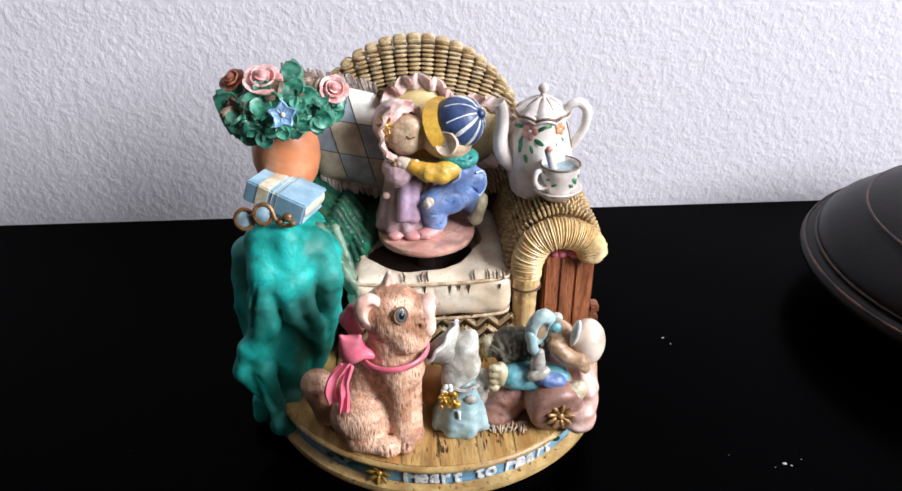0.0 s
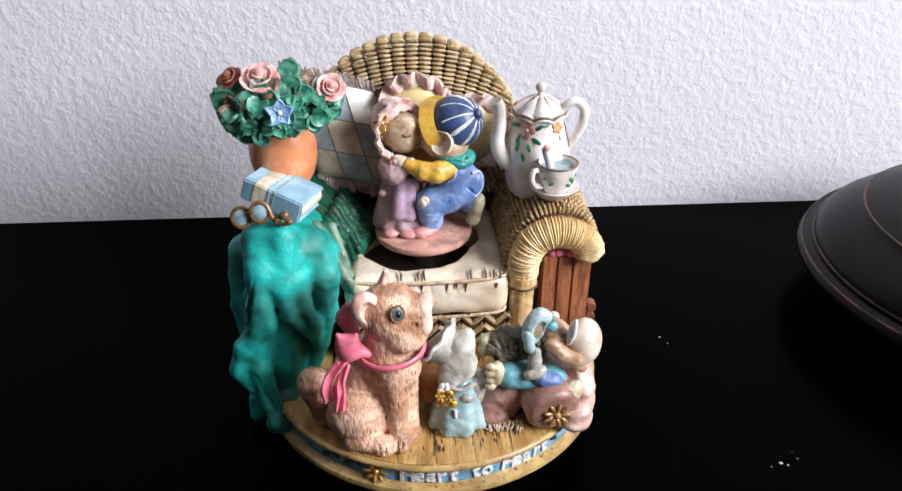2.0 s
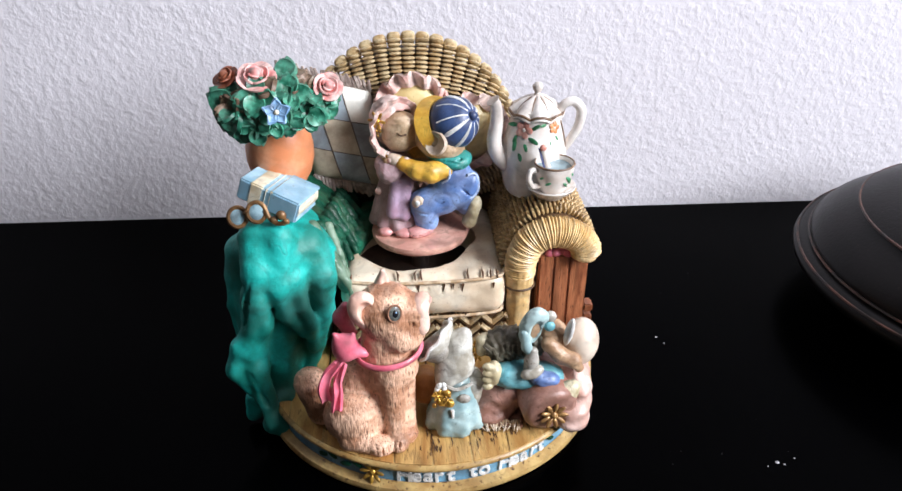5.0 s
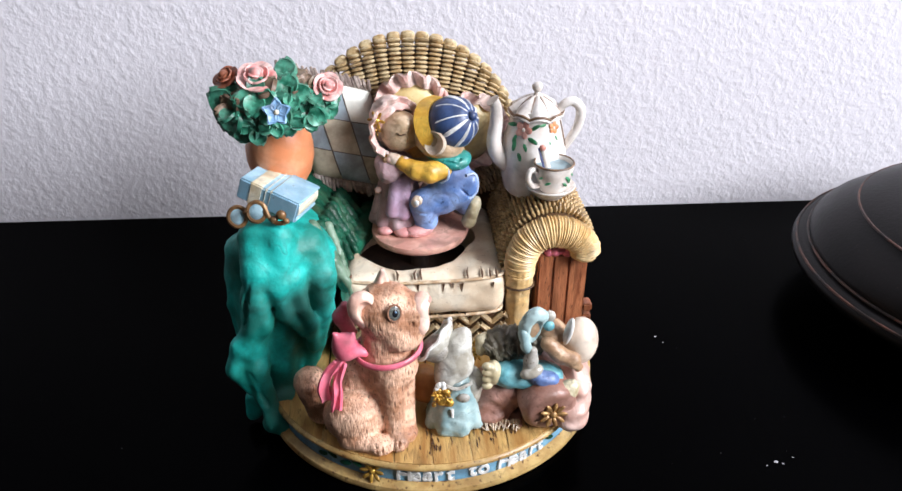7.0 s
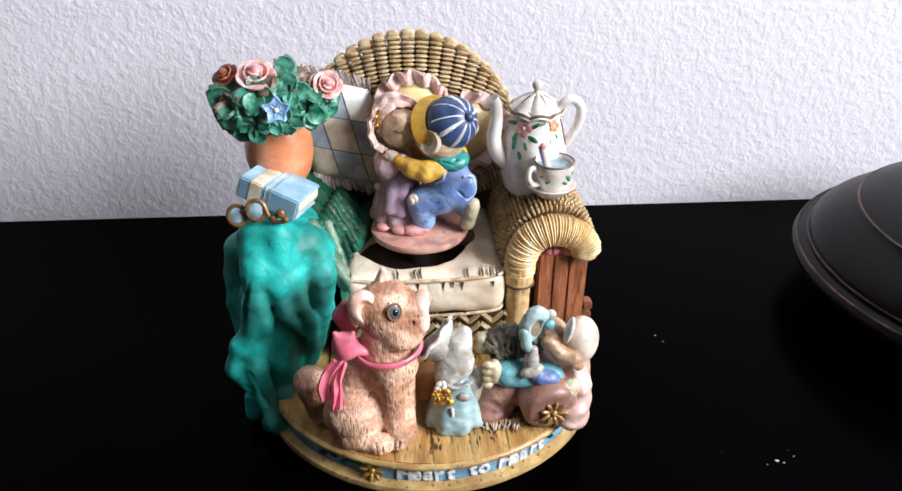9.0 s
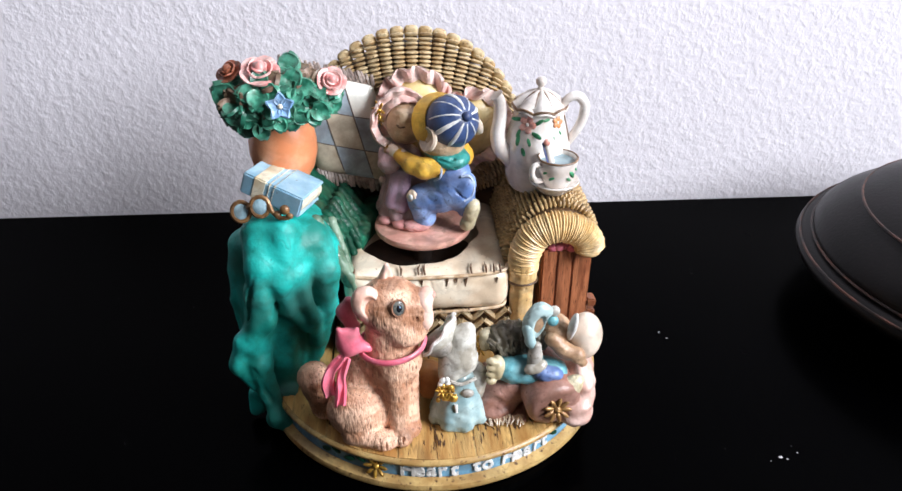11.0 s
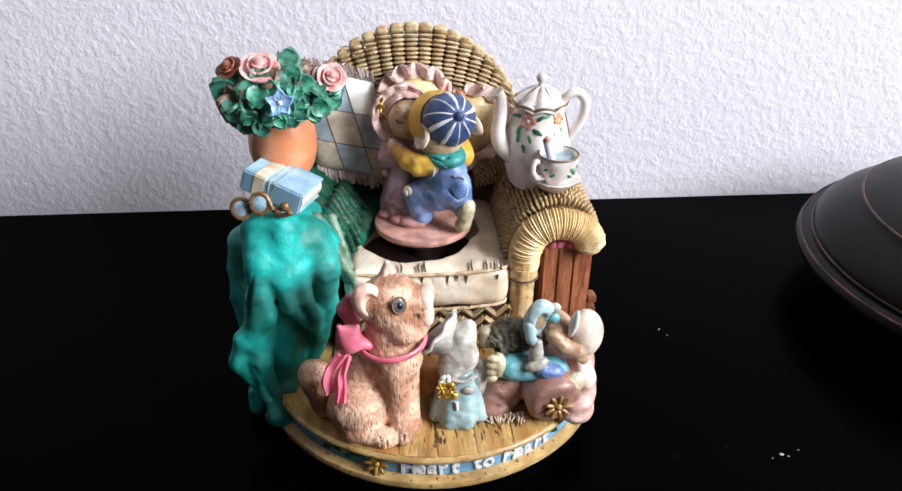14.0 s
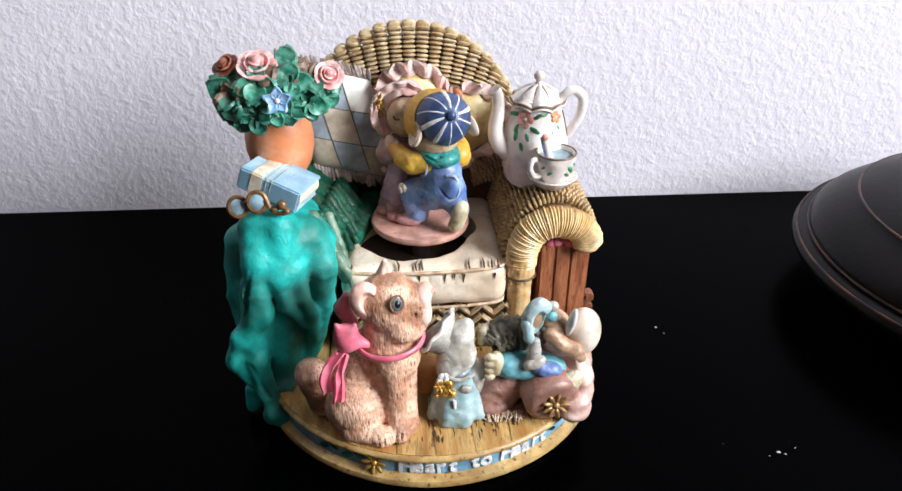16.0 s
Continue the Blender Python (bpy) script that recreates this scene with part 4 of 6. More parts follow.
def bear_girl():
    P = []
    P.append((carve([E((-6.4, 0.4, 35.6), (6.6, 6.6, 7.0)), E((-0.9, 1.6, 33.8), (3.4, 3.4, 3.0)), E((-4.0, -3.0, 39.5), (3.0, 2.6, 2.4))], 0.6, 2.5, rough=ripple(1.4, 0.14)), M_BEAR))
    P.append((carve([E((-9.6, 3.6, 38.0), (7.6, 7.4, 8.8), (0, -12, 0))], 0.6, 1, [E((-4.2, -1.6, 35.6), (8.0, 8.2, 8.0))], ripple(0.9, 0.35)), M_FRILL))
    # ruffled brim round the face
    qb = Matrix.Translation((-8.6, -0.4, 37.2)) @ Vector((0.70, -0.70, 0.10)).to_track_quat("Z", "Y").to_matrix().to_4x4()

    def brim(u, v):
        a = radians(-200 + 310 * u)
        r = 7.6 + 2.2 * v
        return r * cos(a), r * 1.08 * sin(a), 0.4 + 1.4 * v + 0.8 * v * sin(a * 13)
    P.append((tf(sheet(brim, 90, 4, 1.0), qb @ rot(0, 0, 140)), M_FRILL))
    # closed eye, brow and nose
    P.append((tube(curve_through([(-6.2, -6.2, 37.6), (-4.8, -6.4, 36.8), (-3.2, -5.9, 37.2)], 4), [0.12] + [0.26] * 7 + [0.12], 5), M_SLIT))
    P.append((tube(curve_through([(-0.6, -1.9, 33.0), (0.4, -1.6, 32.4), (1.6, -0.4, 32.6)], 4), 0.2, 5), M_SLIT))
    P.append((ball((2.3, 1.2, 34.6), (0.8, 1.0, 0.7), 6), M_SLIT))
    P.append((small_star((-12.6, -6.0, 41.4), 3.4, (-0.3, -0.9, 0.2), 6), M_GOLD))
    P.append((tf(small_star((0, 0, 0), 2.2, (-0.3, -0.9, 0.2), 6), Matrix.Translation((-13.6, -3.6, 37.0))), M_GOLD))
    folds = [C((-7.4, 1.5, 22), (-8, 1.5, 4), 5.6, 8.2)]
    for i in range(9):
        a = 2 * pi * i / 9
        folds.append(C((-7.6 + 4.6 * cos(a), 1.5 + 4.4 * sin(a), 18), (-8.2 + 7.8 * cos(a), 1.0 + 7.8 * sin(a), 3.2), 1.6, 2.4))
    P.append((carve(folds, 0.65, 1.8, rough=ripple(0.9, 0.2)), M_MAUVE))
    P.append((carve([C((-4.2, -4.2, 20), (-4.6, -6.6, 8), 2.0, 2.6), C((-7.2, -4.8, 20), (-8.2, -7.6, 9), 2.0, 2.4)], 0.5, 1.5), M_LILAC))
    P.append((carve(chain([(-10.6, -3.2, 25.0), (-9.4, -6.0, 23.4), (-6.0, -6.6, 25.4)], [4.2, 3.6, 2.4]), 0.5, 2, rough=ripple(1.2, 0.3)), M_MAUVE))
    for i in range(7):
        P.append((ball((-9.8 + 1.3 * i, -6.8 - 0.4 * (i % 2), 27.6 + 0.5 * (i % 3)), (1.3, 1.1, 1.2), 6), M_FRILL if i % 2 else M_TAN))
    for i in range(5):
        P.append((ball((-12.8 + 1.1 * i, -4.6 - 0.5 * i, 29.8 - 0.7 * i), (1.2, 1.0, 1.0), 6), M_GOLD if i == 2 else M_FRILL))
    P.append((ball((-13.6, -4.0, 15.0), (1.4, 0.9, 1.4), 6), M_FRILL))
    P.append((carve([E((-4.5, -8.2, 1.4), (3.2, 2.4, 1.6)), E((-11, -7.5, 1.4), (2.8, 2.4, 1.6))], 0.5, 1.2), M_PINKSHOE))
    return build("bear_girl", P, turntable, "bear figure in a mauve dress and frilled bonnet")


bear_boy()
bear_girl()


# ---- pillows on the seat ----
def check_pillow():
    """Checked pillow with fringed ends, leaning on the chair's back."""
    c, au, av = Vector((-26.5, 33.2, 83.5)), Vector((1, 0.12, -0.26)), Vector((-0.26, 0.10, 1))
    hu, hv, nu, nv = 15.0, 18.5, 21, 30

    def bulge(u, v):
        return 3.6 * (max(0, 1 - (2 * u - 1) ** 4) * max(0, 1 - (2 * v - 1) ** 4)) ** 0.5

    def front(u, v):
        return c + au * (hu * (2 * u - 1)) + av * (hv * (2 * v - 1)) + Vector((0, -bulge(u, v), 0))
    cells = {}
    for i in range(nu):
        for j in range(nv):
            cells.setdefault((i * 3 // nu, j * 3 // nv), []).append((i, j))
    # one padded body; the checks are painted on it cell by cell
    V = [tuple(front(i / nu, j / nv)) for i in range(nu + 1) for j in range(nv + 1)]
    V += [tuple(front(i / nu, j / nv) + Vector((0, 2 * bulge(i / nu, j / nv) + 0.6, 0))) for i in range(nu + 1) for j in range(nv + 1)]
    k, w = (nu + 1) * (nv + 1), nv + 1
    pieces = []
    for (ci, cj), ij in cells.items():
        t = (M_CREAMP, M_AQUAP, M_WHITEP)[ci] if cj == 2 else (M_AQUAP if (ci + cj) % 2 else M_CREAMP)
        pieces.append(((V, [(i * w + j, (i + 1) * w + j, (i + 1) * w + j + 1, i * w + j + 1) for i, j in ij]), t))
    back = [tuple(x + k for x in (i * w + j, i * w + j + 1, (i + 1) * w + j + 1, (i + 1) * w + j)) for i in range(nu) for j in range(nv)]
    rim = [i * w for i in range(nu + 1)] + [nu * w + j for j in range(1, w)] + [i * w + nv for i in range(nu - 1, -1, -1)] + [j for j in range(nv - 1, 0, -1)]
    back += [(b, a, a + k, b + k) for a, b in zip(rim, rim[1:] + rim[:1])]
    pieces.append(((V, back), M_CREAMP))
    p = build("check_pillow", pieces, box, "pale blue and cream checked pillow with grey fringe")
    for i in (1, 2):
        build("seam", [(tube([front(i / 3, j / 12) + Vector((0, -0.05, 0)) for j in range(13)], 0.22, 5), M_SEAM)], p)
    for j in (1, 2):
        build("seam", [(tube([front(i / 12, j / 3) + Vector((0, -0.05, 0)) for i in range(13)], 0.18, 5), M_SEAM)], p)
    rng = random.Random(6)
    for v, up in ((1.0, 1), (0.0, -1)):
        gs = []
        for i in range(26):
            a = front(i / 25, v)
            d = av * (up * rng.uniform(3.2, 4.6)) + au * rng.uniform(-0.8, 0.8) + Vector((0, rng.uniform(-1.6, -0.2), 0))
            gs.append(tube([a - av * up * 0.6, a + d * 0.5 + Vector((0, -0.9, 0)), a + d], [0.75, 0.8, 0.45], 6))
        tagged(build("fringe", [(join(*gs), M_FRINGE)], p, "grey fringe"), kind="stuff")


M_AQUAP = painted("pillow_blue", (0.36, 0.44, 0.50), (0.24, 0.29, 0.33), 140, 0.4, 0.15)
M_WHITEP = painted("pillow_white", (0.78, 0.77, 0.70), (0.62, 0.62, 0.56), 140, 0.38, 0.15)
M_CREAMP = painted("pillow_cream", (0.60, 0.54, 0.42), (0.42, 0.36, 0.27), 140, 0.4, 0.15)
M_SEAM = painted("pillow_seam", (0.16, 0.13, 0.11), (0.10, 0.08, 0.07), 300, 0.6)
check_pillow()


def heart_pillow():
    """Heart-shaped butter-yellow pillow with a pink ruffle."""
    c, s, tilt = Vector((6.2, 34.0, 80.0)), 1.36, radians(-20)

    def edge(a):
        x, z = 16 * sin(a) ** 3, 13 * cos(a) - 5 * cos(2 * a) - 2 * cos(3 * a) - cos(4 * a)
        x, z = x * s * 0.98, z * s * 0.98 + 2
        return Vector((x * cos(tilt) - z * sin(tilt), 0, z * cos(tilt) + x * sin(tilt)))
    n, rings = 72, 9
    V, F = [], []
    for side in (-1, 1):
        for k in range(rings):
            f = k / (rings - 1)
            V += [tuple(c + edge(2 * pi * i / n) * f + Vector((0, side * 5.2 * sqrt(max(0, 1 - f ** 2.6)), 0))) for i in range(n)]
    for side in (0, 1):
        o = side * rings * n
        for k in range(rings - 1):
            for i in range(n):
                q = (o + k * n + i, o + k * n + (i + 1) % n, o + (k + 1) * n + (i + 1) % n, o + (k + 1) * n + i)
                F.append(q if side else q[::-1])
    p = build("heart_pillow", [((V, F), M_HEART)], box, "butter-yellow heart-shaped pillow with a pink ruffle")
    m = 300

    def frill(u, v):
        a = 2 * pi * u
        e = edge(a)
        out = e.normalized()
        wave = sin(a * 27 + 0.8 * sin(a * 5))
        return c + e * 0.97 + out * (4.6 * v) + Vector((0, -1.4 - 2.1 * wave * (0.35 + v), 0)) + Vector((out.z, 0, -out.x)) * (0.7 * cos(a * 27) * v)
    build("ruffle", [(sheet(frill, m, 5, 1.1), M_FRILL)], p, "pink and white ruffle")
    # gold bow in the notch
    e = c + edge(0.02)
    gs = [ball(e + Vector((dx, -4.2, dz + 2.5)), r, 7, rot(0, t, 0)) for dx, dz, r, t in ((-3.2, 0.6, (3.0, 1.4, 1.8), 20), (3.2, 0.2, (3.0, 1.4, 1.8), -15), (0, 0, (1.4, 1.5, 1.4), 0), (4.6, 3.6, (2.2, 1.2, 1.6), 60), (1.6, 3.0, (1.8, 1.1, 2.2), 10))]
    build("bow", [(join(*gs), M_DORANGE)], p, "gold-orange bow")


heart_pillow()


# ---- the cloth over the left arm ----
def arm_cloth():
    S = [C((-44, -7, 58), (-44, 2, 58), 14.0, 13), C((-46, -10, 52), (-47.5, -12, 12), 9, 6), C((-40, -4, 50), (-42, 4, 20), 10, 9)]
    S += chain([(-51.5, -15.0, 69.1), (-50.7, -21.0, 60.7), (-52.5, -22.5, 51.2), (-52.4, -23.0, 42.8), (-57.7, -24.0, 34.7), (-61.1, -25.0, 26.4), (-57.7, -25.0, 16.7)], [6, 5, 4.2, 4.2, 4.0, 2.8, 1.6])
    S += chain([(-55.1, -22.0, 34.3), (-55.0, -24.5, 25.7), (-52.8, -26.5, 15.2), (-50.6, -28.0, 7.0), (-48.2, -28.5, 2.2)], [4, 3.4, 2.9, 2.6, 2.4])
    S += chain([(-57.6, -10.0, 62.4), (-59.2, -12.0, 53.4), (-60.8, -13.0, 43.0), (-60.6, -13.0, 31.4)], [5, 3.8, 3.2, 2.4])
    S += chain([(-44.6, -16.0, 69.5), (-45.4, -21.5, 55.6), (-43.9, -21.5, 44.7), (-39.7, -20.0, 36.0)], [6, 4.5, 2.8, 1.8])
    S += chain([(-40.7, -19.0, 57.0), (-39.6, -20.0, 46.8), (-36.8, -19.0, 38.8), (-36.8, -17.0, 28.5)], [4, 2.4, 2.2, 2])
    S += chain([(-37.0, -12.0, 64.3), (-32.5, -15.0, 54.2), (-32.8, -14.0, 40.2), (-36.6, -13.0, 27.9), (-40.0, -12.0, 15.0)], [5.5, 4, 3.6, 3, 2.4])
    S += chain([(-58.4, -20.0, 10.0), (-58.3, -21.0, 3.7)], [2.8, 2.4])
    S += chain([(-47.4, -22.0, 11.1), (-45.5, -26.5, 2.3)], [3.0, 2.8])
    S += chain([(-52.0, -26.0, 3.5), (-45.6, -26.5, 1.0)], [3.0, 2.6])
    S += [E((-45, -12, 64), (12.5, 9, 7)), C((-51, -9, 60), (-55, -12.5, 38), 9.0, 6.5), C((-37, -8, 58), (-36, -9, 34), 9.0, 5.0), C((-47, -13, 44), (-49, -17, 8), 8.0, 4.6), C((-53, -17, 48), (-56, -19, 30), 5.5, 4.5), C((-55.5, -12, 63), (-57.5, -15, 32), 5.5, 4.2)]
    cuts = chain([(-40.2, -25.5, 54.5), (-37.4, -25, 49), (-35.2, -23, 43.5)], [0.6, 1.9, 0.7]) + [C((-56.5, -28.5, 26), (-52, -29.5, 14), 0.7, 0.5)]
    for pts, r in ((((-51.5, -27, 64), (-55.0, -26.0, 54), (-56.2, -25.0, 42)), (0.3, 1.2, 0.6)), (((-45.8, -28.5, 64), (-47.8, -28.0, 54), (-48.4, -28.0, 44)), (0.3, 1.0, 1.0)),
                   (((-36.5, -23.5, 64), (-35.6, -22, 56), (-33.8, -21, 47)), (0.2, 1.1, 0.8)), (((-50.5, -31, 14), (-49.4, -33, 7), (-48.4, -34, 2)), (0.2, 0.6, 0.4))):
        cuts += chain(list(pts), list(r))
    for i in range(7):
        cuts.append(C((-52.5 + 1.9 * i, -33.2 + 0.2 * abs(i - 2), -0.4), (-52 + 1.8 * i, -31.2, 3.4), 0.5, 0.25))

    def weave(p):
        return 0.22 * np.sin(p[:, 0] * 0.95 + 0.10 * p[:, 2] + 1.5 * np.sin(p[:, 2] * 0.11) + 0.3 * p[:, 1]) * np.clip((66 - p[:, 2]) / 18, 0, 1) + 0.30 * np.sin(p[:, 0] * 0.37 + 0.21 * p[:, 1] + 0.09 * p[:, 2]) + ripple(0.55, 0.22)(p)
    g = carve(S, 0.65, 2.2, cuts + [B((-45, 0, -8), (60, 80, 7.6), 0.1)], weave)
    build("draped_cloth", [(g, M_TEAL)], box, "turquoise cloth draped over the armrest in folds")
    # inside part that runs down to the seat, its shade put into a darker green
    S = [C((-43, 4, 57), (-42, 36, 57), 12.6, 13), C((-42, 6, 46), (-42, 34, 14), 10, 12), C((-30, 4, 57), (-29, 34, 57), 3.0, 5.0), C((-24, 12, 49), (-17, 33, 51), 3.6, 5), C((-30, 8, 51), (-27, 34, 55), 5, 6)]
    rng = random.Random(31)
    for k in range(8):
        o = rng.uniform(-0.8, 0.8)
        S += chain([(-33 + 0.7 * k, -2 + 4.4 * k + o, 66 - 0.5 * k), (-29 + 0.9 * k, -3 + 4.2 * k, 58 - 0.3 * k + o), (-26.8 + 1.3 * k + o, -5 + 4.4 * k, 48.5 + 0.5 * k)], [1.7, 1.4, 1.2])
    build("cloth_fold", [(carve(S, 0.55, 0.9, rough=ripple(1.1, 0.35)), M_TEALDK)], box, "inner fold of the cloth, coloured dark green for its shade")
    S = chain([(-35, -7, 68), (-31.0, -9.5, 61.5), (-28.6, -10, 55), (-26.5, -10.4, 49)], [2.2, 1.6, 1.5, 1.1]) + chain([(-30.5, -2, 65), (-27.5, -5, 56), (-25.2, -7, 49.4)], [1.8, 1.4, 1.2])
    build("cloth_edge", [(carve(S, 0.5, 1.0, rough=ripple(1.1, 0.2)), M_LINING)], box, "rolled pale edge of the cloth")
    S = chain([(-31, -9, 60), (-27.8, -9.6, 52), (-25.6, -10, 46)], [2.6, 2.8, 1.6]) + chain([(-28.5, -11, 57), (-24.8, -12, 49.5), (-23.2, -12.5, 43)], [1.0, 1.0, 0.7])
    build("cloth_lining", [(carve(S, 0.5, 1.6, rough=ripple(0.9, 0.2)), M_LINING)], box, "pale olive lining of the cloth")


M_LINING = painted("olive_lining", (0.20, 0.29, 0.21), (0.09, 0.17, 0.11), 160, 0.42)
arm_cloth()


# ---- the flower pot ----
def leaf_mesh(L, W, bend, seed):
    """Cupped oval leaf with a wavy, thick edge and a midrib."""
    def f(u, v):
        w = W * sin(pi * min(1, 0.14 + 0.84 * u) ** 1.05) ** 0.6
        y = 2 * v - 1
        return L * u, w * y, -bend * L * u * u * 0.5 + 0.34 * W * y * y * (1 - 0.4 * u) + 0.10 * W * sin(u * 8 + seed) * y
    g = sheet(f, 9, 7, 1.1)
    vein = tube([(L * u, 0, -bend * L * u * u * 0.5 + 0.36) for u in (0.05, 0.3, 0.6, 0.92)], [0.30, 0.26, 0.2, 0.1], 5)
    return join(g, vein)


def rose(c, r, facing, m):
    q = Matrix.Translation(c) @ Vector(facing).to_track_quat("Z", "Y").to_matrix().to_4x4()
    gs = [tf(ball((0, 0, 0.42 * r), (0.36 * r, 0.36 * r, 0.44 * r), 8), q)]
    for ring, (n, rad, h) in enumerate(((3, 0.34, 0.80), (4, 0.62, 0.62), (5, 0.98, 0.36))):
        for i in range(n):
            def f(u, v, rad=rad, h=h, n=n):
                a = (u - 0.5) * 2 * pi / n * 1.3
                e = abs(2 * u - 1)
                d = (0.10 + (rad - 0.10) * v ** 0.75) * r * (1 - 0.16 * e ** 3 * v)
                return d * cos(a), d * sin(a), r * (h * v ** 1.3 - 0.16 * e * e * v - 0.10 * v ** 6 + 0.03 * ring)
            g = sheet(f, 9, 6, 0.10 * r)
            gs.append(tf(g, q @ rot(0, 0, 360 * i / n + 31 * ring)))
    return join(*gs)


def flower_pot():
    x, y = -45.0, 8.0
    prof = [(0, 69.6), (4.4, 69.8), (4.8, 74.6), (7.4, 77.0), (9.6, 81.0), (10.8, 86.0), (10.8, 90.2), (10.0, 94.6), (8.6, 98.4), (7.8, 100.0), (7.2, 99.8), (7.0, 97)]
    pot = build("flower_pot", [(lathe(prof, 48, (x, y, 0), 0.004), M_TERRA)], box, "round terracotta pot of leaves and roses")
    # mass that carries the leaves, coloured dark as the shade between them
    build("foliage_core", [(carve([E((-44, 3, 106), (12, 8, 6.5)), E((-52, 2, 106), (6, 6, 5)), E((-33, 2, 108), (5.5, 6, 4.5)), C((-45, 8, 96), (-44, 5, 104), 6.0, 8.0)], 0.8, 3, rough=ripple(0.9, 0.9)), M_LEAFGAP)], pot)
    rng = random.Random(12)
    leaves = [build("leaf", [(leaf_mesh(L, W, b, k * 1.7), M_LEAF)], pot) for k, (L, W, b) in enumerate(((5.8, 2.8, 0.4), (5.4, 3.0, 0.7), (6.0, 2.7, 0.3), (5.2, 2.6, 0.8)))]
    used = []

    def rosette(c, facing, n, size, opened, dry=0, spin=0.0):
        """Leaves set in a ring round a middle, tips outward."""
        q = Vector(facing).to_track_quat("Z", "Y").to_matrix().to_4x4()
        for i in range(n):
            k = len(used)
            if k < len(leaves):
                ob = leaves[k]
            else:
                ob = new("leaf", leaves[rng.randrange(4)].data)
                ob.parent = pot
            used.append(ob)
            a = 360 * i / n + spin + rng.uniform(-14, 14)
            m = Matrix.Translation(c) @ q @ rot(0, 0, a) @ Matrix.Translation((0.5, 0, rng.uniform(-0.5, 0.5))) @ rot(rng.uniform(-16, 16), -opened + rng.uniform(-14, 14), 0)
            m = m @ Matrix.Scale(size * rng.uniform(0.88, 1.12), 4)
            m.translation *= 0.001
            ob.matrix_basis = m
            if i < dry:
                ob.material_slots[0].link = "OBJECT"
                ob.material_slots[0].material = M_DRYLEAF

    for c, facing, n, size, opened, dry in (
            ((-54.8, -6.0, 107.2), (-0.35, -0.85, 0.40), 7, 1.30, 16, 1), ((-55.0, -7.6, 107.8), (-0.35, -0.85, 0.40), 5, 0.85, 48, 3),
            ((-57.6, -4.0, 101.8), (-0.6, -0.7, -0.3), 5, 0.80, 15, 1), ((-53.8, -6.0, 101.4), (-0.2, -0.9, -0.25), 5, 0.85, 20, 1),
            ((-48.6, -8.5, 103.0), (-0.1, -0.95, -0.15), 6, 1.00, 15, 1), ((-43.6, -9.0, 104.6), (0.0, -0.95, 0.0), 5, 0.85, 20, 1),
            ((-39.0, -8.5, 104.6), (0.1, -0.95, 0.0), 5, 0.85, 20, 0), ((-33.6, -7.5, 106.4), (0.3, -0.9, 0.1), 6, 0.92, 20, 0),
            ((-28.6, -4.5, 107.6), (0.55, -0.75, 0.15), 5, 0.85, 18, 0), ((-38.2, -7.5, 112.4), (0.1, -0.8, 0.6), 6, 1.05, 22, 1),
            ((-39.0, -2.5, 114.2), (0.05, -0.5, 0.9), 6, 1.10, 18, 1), ((-47.4, -8.0, 111.8), (-0.15, -0.8, 0.6), 6, 1.05, 18, 1),
            ((-32.4, -4.5, 112.2), (0.2, -0.65, 0.7), 6, 0.95, 24, 3), ((-53.0, -2.0, 113.0), (-0.2, -0.5, 0.85), 5, 1.0, 15, 1),
            ((-58.4, 0.0, 107.0), (-0.9, -0.35, 0.2), 5, 0.9, 20, 1), ((-27.0, -1.0, 109.6), (0.8, -0.45, 0.4), 5, 0.8, 15, 0),
            ((-45.5, 3.0, 112.4), (0.0, 0.1, 1.0), 5, 1.0, 15, 1), ((-36.0, 4.0, 111.0), (0.1, 0.4, 0.9), 5, 1.0, 15, 0), ((-50.5, -5.0, 107.5), (-0.1, -0.95, 0.3), 5, 1.0, 25, 0),
            ((-44.0, 7.0, 106.0), (0.0, 1.0, 0.2), 6, 1.2, 10, 0), ((-54.0, 6.0, 107.0), (-0.5, 0.8, 0.2), 5, 1.2, 10, 0)):
        rosette(c, facing, n, size, opened, dry, rng.uniform(0, 90))
    build("rose", [(rose((-47.6, -4, 115.2), 6.0, (0.03, -0.50, 0.9), M_ROSE), M_ROSE)], pot, "pink rose")
    build("rose", [(rose((-27.4, -3.4, 112.4), 4.6, (0.2, -0.75, 0.6), M_ROSE), M_ROSE)], pot, "pink rose")
    build("rose", [(rose((-56.6, -1, 114.6), 4.4, (-0.4, -0.4, 0.8), M_ROSEDK), M_ROSEDK)], pot, "rust-brown rose")
    c = Vector((-41.6, -13.0, 108.6))
    gs = []
    q = Matrix.Translation(c) @ Vector((0.05, -0.86, 0.5)).to_track_quat("Z", "Y").to_matrix().to_4x4()
    for i in range(5):
        g = sheet(lambda u, v: (0.5 + 3.6 * u, (2 * v - 1) * 1.7 * sin(pi * min(1, 0.15 + 0.85 * u) ** 0.8), 0.3 + 0.7 * u * u + 0.5 * abs(2 * v - 1)), 6, 4, 0.6)
        gs.append(tf(g, q @ rot(0, 0, 72 * i + 18)))
    fl = build("blue_flower", [(join(*gs), M_SKYBL)], pot, "pale blue five-petalled flower")
    build("flower_eye", [(tf(ball((0, 0, 0.9), 0.8, 7), q), M_STRAP)], fl)


flower_pot()


